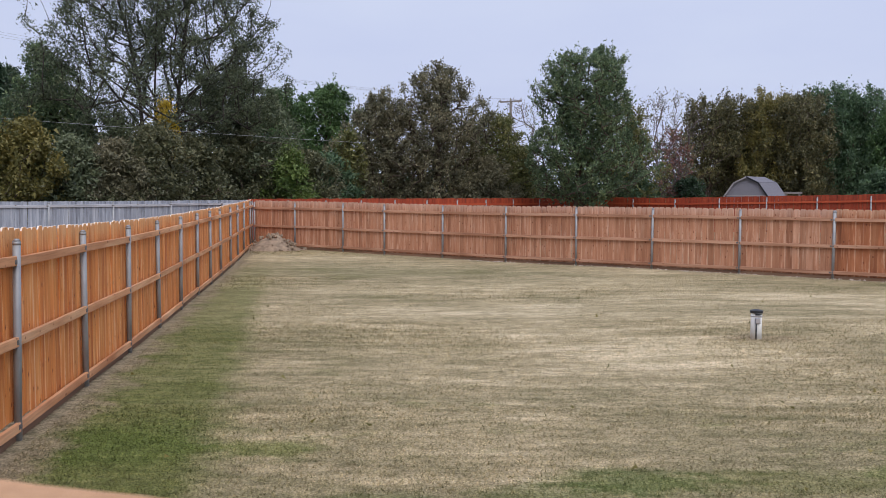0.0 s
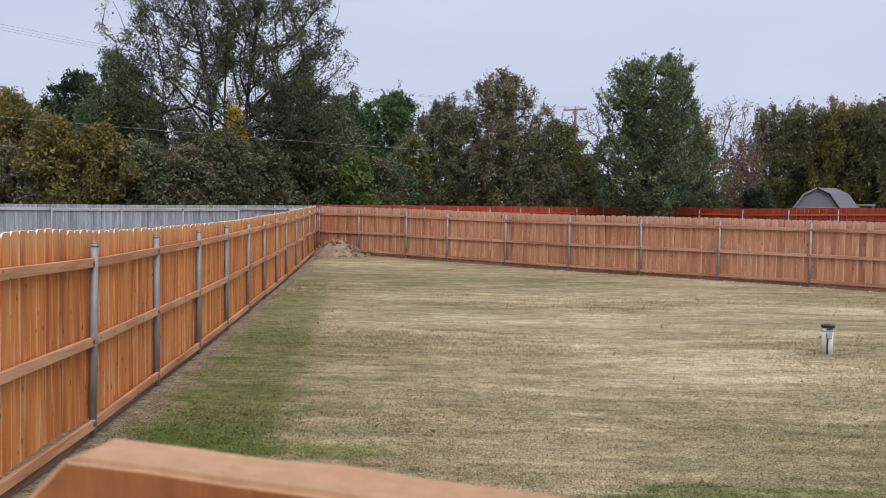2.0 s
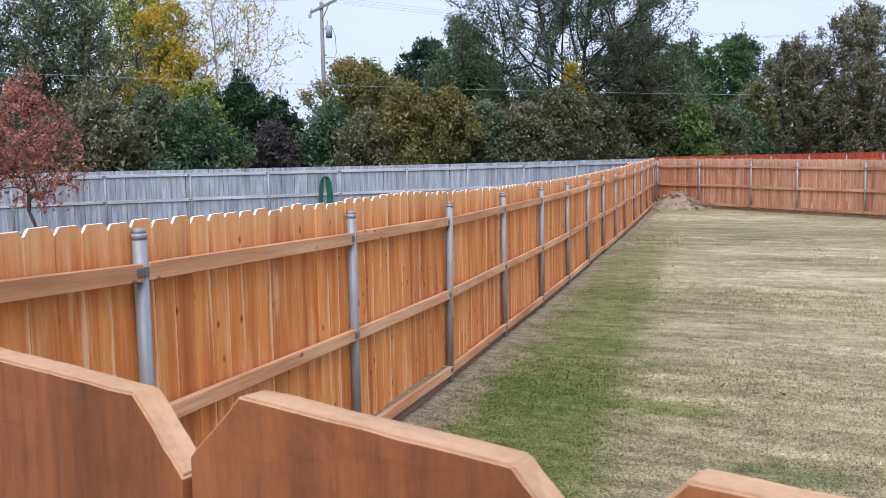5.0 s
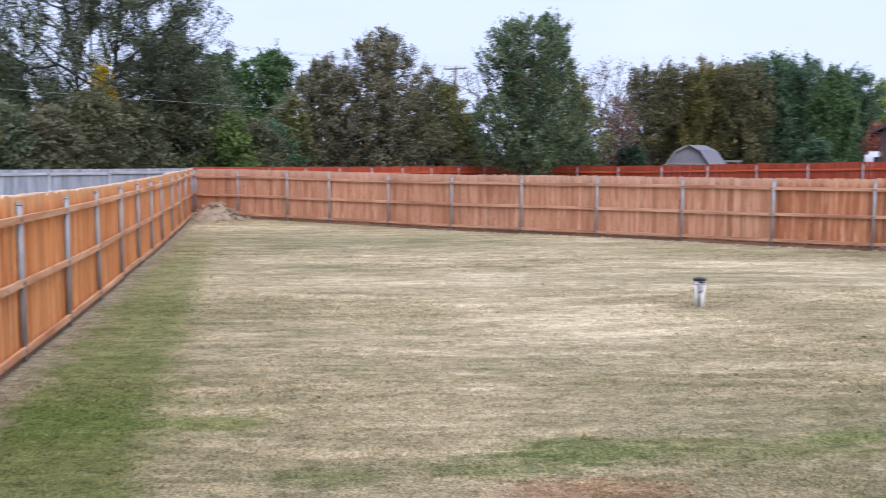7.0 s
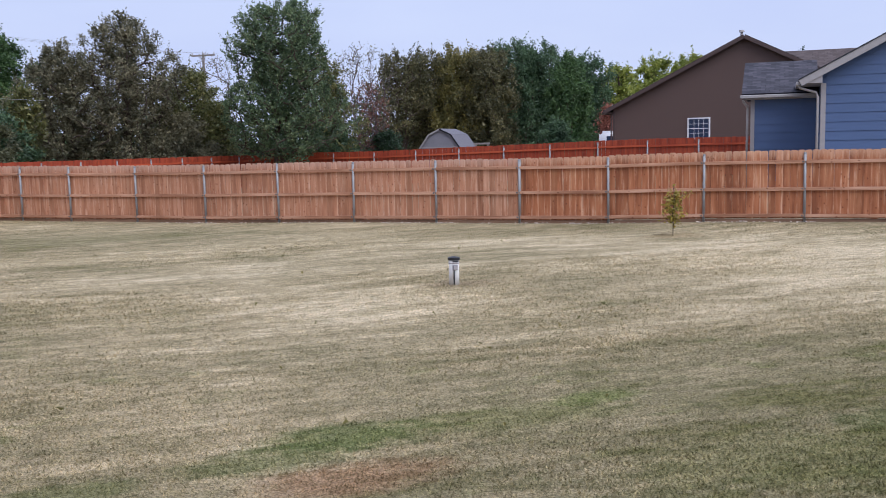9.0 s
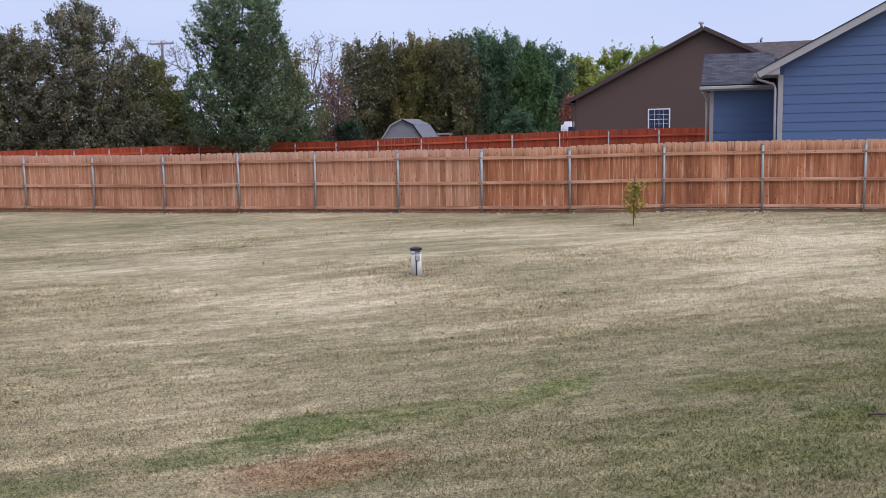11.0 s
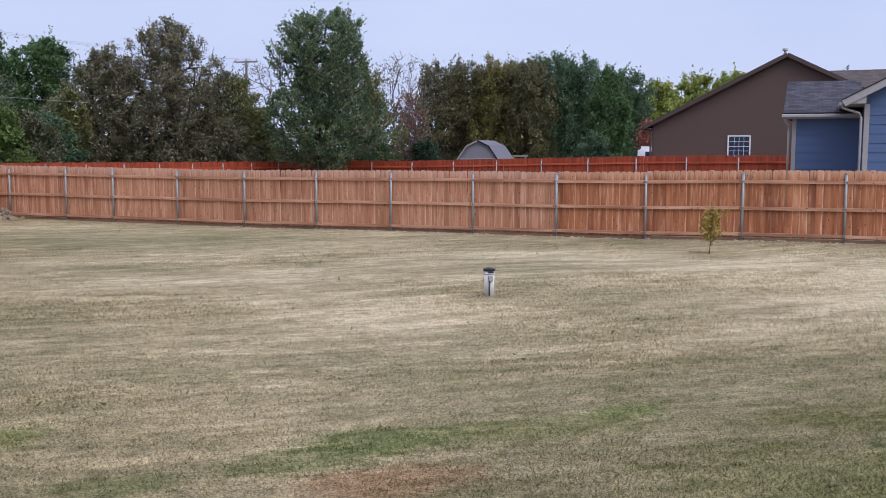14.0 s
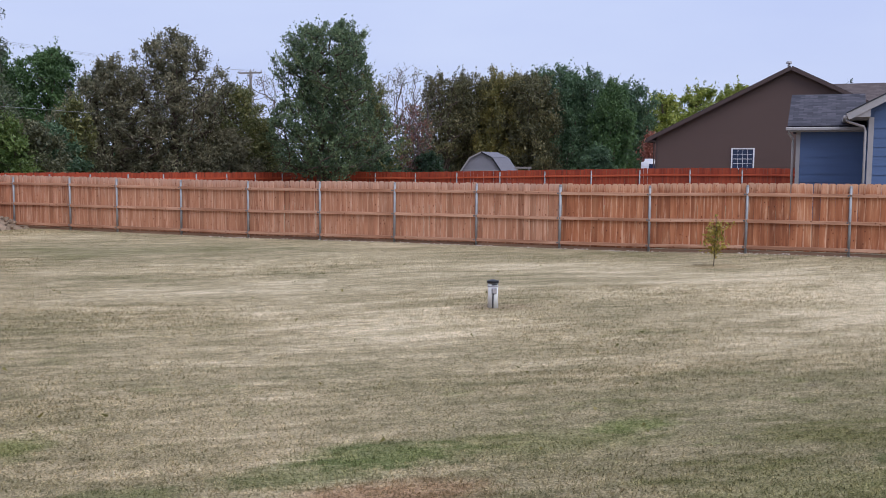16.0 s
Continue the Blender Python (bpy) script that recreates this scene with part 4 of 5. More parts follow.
L_LIME = leaf_material("leaf_bright_green", tones((62, 84, 42), (86, 108, 54), (108, 128, 66), (136, 148, 86)))

# the tall airy tree and its neighbours
tree("elm_tree", "tall airy grey-green tree with several dark limbs", -16.5, 46, 14.2, 5.0, "broad", L_ELM_BACKLIT, 101, count=1000, per=64, size=0.1, sigma=0.34, clear=0.36, tip_r=0.008, trunk_r=0.24, thin=0.12, fill=0.0, bark=BARK_DARK, shoots=0.2, kink=0.02, ascend=0.72,
     stems=(((0, 0, 0), (-0.2, 0.1, 2.5), (-0.9, 0.3, 5.2), (-1.2, 0.4, 8.0), (-1.9, 0.5, 11.0), (-2.4, 0.5, 13.0)),
            ((-0.9, 0.3, 5.2), (-2.6, -0.5, 7.3), (-4.4, -0.8, 9.2), (-5.4, -0.9, 11.0)),
            ((0.3, 0, 0), (0.45, 0.1, 2.5), (0.6, 0.2, 6.0), (0.95, 0.1, 9.5), (1.5, 0, 12.5), (1.8, 0, 13.6)),
            ((0.65, 0.2, 6.2), (2.2, 0.8, 8.0), (3.9, 1.1, 9.4), (5.0, 1.2, 11.0)),
            ((-0.2, 0.1, 2.6), (-0.4, -1.8, 6.5), (-0.2, -2.8, 10.5)),
            ((0.4, 0.1, 3.0), (0.3, 2.0, 7.0), (-0.3, 3.0, 11.0))))
tree("elm_tree", "leafy lower growth round the tall tree", -12.7, 48.5, 8.2, 3.1, "broad", L_ELM, 102, count=320, per=70, trunks=3, clear=0.04, lean=0.4)
tree("elm_tree", "leafy lower growth round the tall tree", -19.4, 44.5, 5.6, 2.2, "round", L_ELM, 141, count=160, per=66, trunks=3, clear=0.04, lean=0.4)
tree("elm_tree", "slender grey-green tree beside the tall one", -22.9, 45, 8.2, 2.0, "skirt", L_LOCUST, 103, count=220, per=60, size=0.13, clear=0.12)
tree("maple_tree", "small orange-leaved tree among the green", -16.4, 43.4, 6.2, 0.5, "round", L_YELLOW, 104, count=34, per=26, clear=0.72)
tree("spruce_tree", "dark pointed conifer among the hedgerow trees", -25.0, 50, 8.0, 2.3, "skirt", L_CONIFER, 105, count=300, per=60, size=0.16, sigma=0.25, clear=0.04)
tree("spruce_tree", "dark pointed conifer among the hedgerow trees", -21.1, 52, 6.6, 2.2, "cone", L_CONIFER, 106, count=180, per=50, size=0.16, sigma=0.25, clear=0.04)
tree("hackberry_tree", "orange and green autumn tree behind the fence", -29.6, 43, 6.5, 2.0, "broad", L_MIXED, 107, count=240, per=66, clear=0.06, trunks=2)
tree("hackberry_tree", "olive autumn tree with some orange leaves", -27.2, 42, 5.3, 1.8, "broad", L_MIXED, 108, count=200, per=70, clear=0.04, trunks=2)
tree("shrub", "blue-green rounded shrub behind the grey fence", -31.2, 40, 4.4, 1.2, "bush", L_BLUE, 109, count=100, per=90, clear=0.02, trunks=2, category="shrub")
tree("cedar_tree", "dark green upright cedar behind the fence", -36.3, 44, 5.6, 1.5, "skirt", L_DARK, 110, count=200, per=70, size=0.15, sigma=0.26, clear=0.03)
tree("cedar_tree", "dark green upright cedar behind the fence", -34.2, 45, 4.9, 1.2, "skirt", L_DARK, 111, count=140, per=70, size=0.15, sigma=0.26, clear=0.03)
tree("shrub", "dusky purple-leaved shrub behind the fence", -34.4, 39.5, 3.5, 1.1, "bush", L_PURPLE, 112, count=100, per=80, clear=0.02, trunks=3, category="shrub")
tree("birch_tree", "pale nearly bare tree with few yellow leaves", -37.2, 47, 11.2, 2.5, "vase", L_YELLOW, 113, count=1300, per=5, size=0.11, sigma=0.25, trunks=4, clear=0.28, bark=BARK_PALE, tip_r=0.004, trunk_r=0.09, lean=0.6, thin=0.4, kink=0.02)
tree("locust_tree", "tall tree turning yellow and green", -42.2, 49, 11.8, 3.2, "round", L_YGREEN, 114, count=260, per=60, clear=0.15, trunks=2)
tree("locust_tree", "yellow-leaved autumn tree behind the grey fence", -40.6, 46, 9.2, 2.2, "round", L_YELLOW, 115, count=170, per=56, clear=0.12)
tree("elm_tree", "dense grey-green tree behind the grey fence", -46.2, 41, 10.8, 2.7, "broad", L_ELM, 116, fill=0.6, count=320, per=46, clear=0.06, trunks=2)
tree("elm_tree", "dense grey-green tree behind the grey fence", -50.5, 42, 11.0, 3.6, "broad", L_ELM, 117, count=260, per=70, clear=0.06, trunks=2)
tree("shrub", "yellow-green shrub behind the grey fence", -38.6, 43, 5.4, 1.6, "bush", L_YGREEN, 118, count=110, per=66, clear=0.02, trunks=2, category="shrub")
tree("redbud_tree", "small rust-red tree in the neighbouring yard", -48.2, 24.5, 4.2, 1.2, "round", L_RUST, 119, count=130, per=18, fill=0.15, size=0.09, sigma=0.2, clear=0.40, trunk_r=0.05, tip_r=0.006)
# undergrowth along the grey fence
bush_rng = random.Random(5)
for k, az in enumerate((-52, -48, -44.5, -41.5, -39, -29, -26.5, -24, -21.5, -19.3, -17.2, -14.8, -12.3, -10.4, -8.0)):
    lf = (L_OLIVE, L_ELM, L_BROWN, L_ELM, L_BLUE, L_BROWN, L_OLIVE, L_OLIVE, L_ELM, L_BROWN, L_HEDGE_SHADE, L_HEDGE_SHADE, L_HEDGE_SHADE, L_ELM, L_HEDGE_SHADE)[k]
    lab = {id(L_OLIVE): "olive-green hedgerow shrub behind the fence", id(L_ELM): "grey-green hedgerow shrub behind the fence", id(L_BLUE): "blue-green hedgerow shrub behind the fence", id(L_BROWN): "brownish hedgerow shrub behind the fence", id(L_HEDGE_SHADE): "dull-green hedgerow shrub behind the fence, leaf colour darkened for shade"}[id(lf)]
    dist = 38.5 if az > -30 else 36.0
    if az > -16:
        dist = 42.5 if az < -13 else 47.0
    tree("shrub", lab, az, dist + bush_rng.uniform(-0.8, 0.8), bush_rng.uniform(3.9, 5.0), bush_rng.uniform(1.4, 1.8), "bush", lf, 200 + k, count=110, per=76, clear=0.02, trunks=3, category="shrub", group="hedgerow shrubs")
tree("shrub", "bright green young tree behind the fence corner", -9.3, 45.4, 4.4, 0.9, "round", L_LIME, 120, count=90, per=60, clear=0.03, trunks=2, category="shrub")
tree("oak_tree", "deep green rounded tree in the distance", -6.9, 62, 9.0, 3.2, "broad", L_GREEN, 121, count=200, per=74, size=0.17, sigma=0.4, clear=0.03)
tree("oak_tree", "deep green rounded tree in the distance", -9.8, 60, 8.4, 2.4, "round", L_GREEN, 122, count=170, per=70, size=0.17, sigma=0.4, clear=0.03)
tree("shrub", "grey-green shrub behind the fence corner", -6.9, 52, 4.2, 1.7, "bush", L_BLUE, 123, count=100, per=80, size=0.15, clear=0.02, trunks=3, category="shrub")
# the brown bush tree, the dark green tree and their company
tree("pear_tree", "dense brownish-green tree losing leaves", -0.3, 56, 9.6, 2.6, "broad", L_BROWN, 124, count=640, per=34, size=0.125, sigma=0.26, fill=0.5, trunks=4, clear=0.03, tip_r=0.011, lean=0.4)
tree("pear_tree", "dense brownish-green tree losing leaves", -3.7, 56.6, 7.9, 2.4, "broad", L_BROWN, 142, count=520, per=34, size=0.125, sigma=0.26, fill=0.5, trunks=4, clear=0.03, tip_r=0.011, lean=0.4)
tree("pear_tree", "small yellow-green tree behind the fence", -5.8, 54.0, 5.5, 0.9, "round", L_SAGE, 125, count=110, per=50, clear=0.05)
tree("shrub", "brown and grey shrub losing leaves", 2.9, 55.5, 4.2, 1.9, "bush", L_BROWN, 126, count=170, per=56, clear=0.02, trunks=4, category="shrub")
tree("mulberry_tree", "small olive-green tree behind the fence", 3.0, 58.5, 6.9, 2.5, "broad", L_SAGE, 127, count=300, per=40, size=0.14, clear=0.03, trunks=3, fill=0.6)
tree("shrub", "muted green shrub losing leaves behind the fence", 4.7, 56.5, 4.9, 1.4, "bush", L_SAGE, 143, count=170, per=44, clear=0.02, trunks=4, category="shrub", fill=0.6)
tree("ash_tree", "bare twiggy grey tree in the distance", 4.6, 66, 8.4, 2.0, "vase", L_BROWN, 128, count=420, per=3, clear=0.3, trunks=5, bark=BARK_TWIG, tip_r=0.005, lean=0.6, thin=0.6, trunk_r=0.04, kink=0.015)
tree("locust_tree", "feathery dark green tree with low branches", 8.5, 50.5, 9.6, 2.55, "column", L_LOCUST, 129, count=820, per=34, size=0.115, sigma=0.2, clear=0.2, fill=0.5, shoots=0.6, hang=0.1, trunk_r=0.16, trunks=2, lean=0.2)
tree("hackberry_tree", "thin yellow-olive tree behind the fence", 11.5, 57, 6.8, 1.6, "broad", L_SAGE, 131, count=150, per=34, clear=0.04, trunks=3, fill=0.5)
tree("hackberry_tree", "thin yellow-olive tree behind the fence", 10.6, 58, 8.0, 1.2, "vase", L_OLIVE, 130, count=110, per=26, clear=0.2, trunks=3, fill=0.3, tip_r=0.008)
tree("ash_tree", "bare grey tree with fine upright twigs", 13.2, 64, 8.6, 2.0, "vase", L_BROWN, 132, count=620, per=3, clear=0.2, trunks=7, bark=BARK_TWIG, tip_r=0.0045, lean=0.8, thin=0.5, trunk_r=0.04, kink=0.015)
tree("sumac", "thin rust-red young tree near the shed", 13.8, 60, 6.0, 0.75, "vase", L_DULLRED, 133, count=130, per=4, clear=0.1, trunks=4, lean=0.5, tip_r=0.008, fill=0.1, bark=BARK_TWIG, trunk_r=0.05)
tree("shrub", "dark blue-green low shrub behind the red fence", 11.6, 57, 3.2, 1.8, "bush", L_BLUE, 134, count=110, per=70, clear=0.02, trunks=3, category="shrub")
tree("shrub", "dark low shrub behind the red fence", 14.6, 60, 3.0, 1.5, "bush", L_DARK, 135, count=90, per=60, clear=0.02, trunks=3, category="shrub")
# the dense stand behind the shed
olive_stand, blue_stand = "dense olive-brown tree of the far stand", "dense blue-green tree of the far stand"
for k, (az, d, top, sp, lf, lab, fl) in enumerate((
        (15.6, 75, 8.7, 2.0, L_STAND, olive_stand, 0.15), (17.4, 76, 8.9, 2.0, L_STAND, olive_stand, 0.7), (19.2, 75, 8.8, 2.1, L_OLIVE, olive_stand, 0.8), (20.8, 74, 8.6, 2.0, L_STAND, olive_stand, 0.9),
        (22.3, 79, 9.7, 2.2, L_BLUE, blue_stand, 0.8), (24.0, 80, 9.5, 2.0, L_BLUE, blue_stand, 0.8), (26.6, 80, 8.5, 1.9, L_BLUE, blue_stand, 0.8),
        (25.7, 72, 7.9, 1.5, L_GREEN, "upright green tree of the far stand", 0.8))):
    tree("stand_tree", lab, az, d, top, sp, "brush" if k < 7 else "skirt", lf, 300 + k, count=380, per=44 if k else 16, size=0.17, sigma=0.36, trunks=5, clear=0.05 if k else 0.34, tip_r=0.012, hang=-0.5, lean=0.5, fill=fl, shoots=0.6, rise=1.6, group="far stand of trees")
tree("shrub", "grey-green low shrub beside the brown house", 25.0, 68, 3.2, 1.6, "bush", L_BLUE, 340, count=110, per=60, clear=0.02, trunks=3, category="shrub")
for k, (az, d, top, sp) in enumerate(((28.6, 112, 10.2, 3.6), (30.6, 118, 11.4, 4.2), (33.0, 116, 11.2, 4.0), (26.0, 110, 8.0, 3.4))):
    tree("cottonwood_tree", "distant yellow-green tree behind the house", az, d, top, sp, "round", L_YGREEN, 320 + k, count=170, per=42, size=0.28, sigma=0.42, clear=0.2, fill=0.3, tip_r=0.02, group="distant yellow trees")
tree("spruce_tree", "distant dark treetop behind the roofs", 38.75, 120, 11.3, 1.4, "cone", L_DARK, 330, count=120, per=40, size=0.3, sigma=0.4, clear=0.2)
tree("sumac", "small red-orange tree beside the brown house", 28.0, 66, 4.2, 0.3, "round", L_RUST, 331, count=50, per=40, clear=0.1)


def far_woods():
    rng = np.random.default_rng(77)
    k = 2600
    az = np.radians(rng.uniform(-75, 27, k))
    d = rng.uniform(84, 92, k)
    d = np.where(az < radians(-14), rng.uniform(56, 62, k), d)
    h = np.where(az < radians(-14), 5.2, 5.6) * rng.uniform(0, 1, k) ** 0.8 * (0.8 + 0.25 * np.sin(az * 37) + 0.1 * np.sin(az * 91))
    c = np.stack([d * np.sin(az), d * np.cos(az), np.maximum(0.2, h)], 1)
    v, f = leaf_quads(rng, c, np.array([0.6, 0.6, 0.5]), 22, 0.38)
    tagged(new("far_woods", quads_mesh("far_woods", v, f, L_DARK)), "dark green far woods behind the trees", "woods", kind="stuff")


far_woods()

# ---- houses ----
class Plan:
    """A wall's own axes: s along it, q outwards (towards the yard), z up."""

    def __init__(self, x, y, angle):
        self.m = pose(x, y, 0, 0, 0, angle)

    def at(self, root):
        root.matrix_basis = self.m
        return root


def siding(root, s0, s1, z0, z1, q, mat, lap, roofline=None, thick=0.016, name="siding_board", holes=()):
    """Lapped boards on a wall that faces -y; roofline(s) bounds the top of a gable; holes are (s0, s1, z0, z1)."""
    z = z0
    while z < z1 - 0.01:
        h = min(lap + 0.02, z1 - z)
        a, c = s0, s1
        if roofline:
            inside = [s0 + (s1 - s0) * i / 240 for i in range(241) if roofline(s0 + (s1 - s0) * i / 240) > z + h * 0.6]
            if not inside:
                break
            a, c = inside[0], inside[-1]
        runs = [(a, c)]
        for ha, hc, hz0, hz1 in holes:
            if z + h > hz0 and z < hz1:
                runs = [r for x0, x1 in runs for r in ((x0, min(x1, ha)), (max(x0, hc), x1)) if r[1] - r[0] > 0.02]
        for x0, x1 in runs:
            vs = [(x0, q, z), (x1, q, z), (x1, q, z + h), (x0, q, z + h), (x0, q - thick, z), (x1, q - thick, z), (x1, q - 0.006, z + h), (x0, q - 0.006, z + h)]
            fs = [(0, 1, 2, 3), (7, 6, 5, 4), (4, 5, 1, 0), (3, 2, 6, 7), (0, 3, 7, 4), (5, 6, 2, 1)]
            under(new(name, mesh_of(name, vs, fs, (mat,))), root)
        z += lap


def slab(root, name, pts, thick, mat, label=""):
    """A roof plane from four corners (eave to ridge), with shingle coordinates in metres."""
    p = [Vector(v) for v in pts]
    nrm = (p[1] - p[0]).cross(p[3] - p[0]).normalized()
    if nrm.z < 0:
        nrm = -nrm
    vs = [v + nrm * thick for v in p] + p
    fs = [(0, 1, 2, 3), (7, 6, 5, 4)] + [((i + 1) % 4, i, 4 + i, 4 + (i + 1) % 4) for i in range(4)]
    me = mesh_of(name, vs, fs, (mat,))
    uv = me.uv_layers.new(name="UVMap")
    eu = (p[1] - p[0]).normalized()
    ev = nrm.cross(eu)
    for lp in me.loops:
        v = me.vertices[lp.vertex_index].co - p[0]
        uv.data[lp.index].uv = (v.dot(eu), v.dot(ev))
    return tagged(under(new(name, me), root), label)


def beam(root, name, a, c, w, h, mat, label="", drop=0.0):
    """A straight board between two points, w across and h high."""
    a, c = Vector(a), Vector(c)
    d = (c - a).normalized()
    side = d.cross(Vector((0, 0, 1))).normalized() if abs(d.z) < 0.95 else Vector((1, 0, 0))
    up = side.cross(d)
    vs = [e + side * (i * w / 2) + up * (j * h / 2 - drop) for e in (a, c) for i, j in ((-1, -1), (1, -1), (1, 1), (-1, 1))]
    fs = [(3, 2, 1, 0), (4, 5, 6, 7)] + [(i, (i + 1) % 4, 4 + (i + 1) % 4, 4 + i) for i in range(4)]
    return tagged(under(new(name, mesh_of(name, vs, fs, (mat,))), root), label)


def brown_house():
    root = Plan(24.7, 45.8, -38).at(thing("brown_house", 0, 0, 0, "brown lap-sided house with a gable roof", "house"))
    L, peak, pk = 13.4, 7.42, 6.70
    base, depth = 0.2, 11.0
    roofline = lambda s: peak - abs(s - pk) * 0.505
    bm = prism_bm([(0, base), (L, base), (L, roofline(L)), (pk, peak - 0.02), (0, roofline(0))], 0.0, depth)
    wall = part("wall", bm, SIDING_BROWN, root)
    siding(root, 0, L, base, peak - 0.05, -0.001, SIDING_BROWN, 0.20, roofline, 0.013, holes=((3.93, 5.03, 2.27, 3.37),))
    for sgn in (-1, 1):
        s_e = pk + sgn * (pk + 0.45)
        z_e = roofline(s_e)
        a, c = (s_e, -0.35, z_e), (s_e, depth + 0.35, z_e)
        r0, r1 = (pk, depth + 0.35, peak), (pk, -0.35, peak)
        slab(root, "roof", (a, c, r0, r1), 0.10, SHINGLE_DARK)
        beam(root, "barge_board", (s_e, -0.36, z_e - 0.02), (pk, -0.36, peak - 0.02), 0.05, 0.17, TRIM_BROWN)
        beam(root, "gutter", (s_e + sgn * 0.04, -0.3, z_e - 0.05), (s_e + sgn * 0.04, depth + 0.3, z_e - 0.05), 0.12, 0.13, TRIM_BROWN)
    part("soffit", box_bm(-0.45, 0.0, -0.33, depth, 3.74, 3.78), TRIM_BROWN, root)
    part("corner_board", box_bm(-0.03, 0.10, -0.035, 0.06, base, 3.8), TRIM_BROWN, root)
    pipe = part("downspout", cylinder_bm(0.04, 0.04, base, 3.7, 8, -0.1, -0.03), TRIM_BROWN, root)
    vent = part("roof_vent", cylinder_bm(0.07, 0.07, peak - 0.1, peak + 0.28, 10, pk - 0.15, 0.4), TRIM_GREY, root, "grey metal flue")
    part("cap", cylinder_bm(0.15, 0.12, peak + 0.28, peak + 0.38, 12, pk - 0.15, 0.4), TRIM_GREY, vent)
    win = part("window", box_bm(3.93, 5.03, -0.02, 0.02, 2.27, 3.37), GLASS, root, "dark glass window with white grid")
    for x0, x1, z0, z1 in ((3.90, 5.06, 3.32, 3.38), (3.90, 5.06, 2.26, 2.34), (3.90, 3.97, 2.34, 3.32), (4.99, 5.06, 2.34, 3.32)):
        part("window_frame", box_bm(x0, x1, -0.06, -0.015, z0, z1, bevel=0.006), TRIM_WHITE, win)
    for k in range(1, 4):
        s = 4.0 + 0.96 * k / 4
        part("glazing_bar", box_bm(s - 0.007, s + 0.007, -0.04, -0.021, 2.34, 3.30), TRIM_WHITE, win)
    for k in range(1, 4):
        z = 2.34 + 0.96 * k / 4
        w = 0.014 if k == 2 else 0.007
        part("glazing_bar", box_bm(4.0, 4.96, -0.043, -0.0215, z - w, z + w), TRIM_WHITE, win)
    # lower wing at the back whose ridge shows past the gable
    part("rear_wall", box_bm(9.0, 22.0, 6.5, 13.0, base, 4.2), SIDING_BROWN, root)
    slab(root, "rear_roof", ((8.6, 6.0, 4.3), (22.4, 6.0, 4.3), (22.4, 9.75, 7.3), (8.6, 9.75, 7.3)), 0.10, SHINGLE_DARK)
    slab(root, "rear_roof", ((22.4, 13.5, 4.3), (8.6, 13.5, 4.3), (8.6, 9.75, 7.3), (22.4, 9.75, 7.3)), 0.10, SHINGLE_DARK)
    return wall


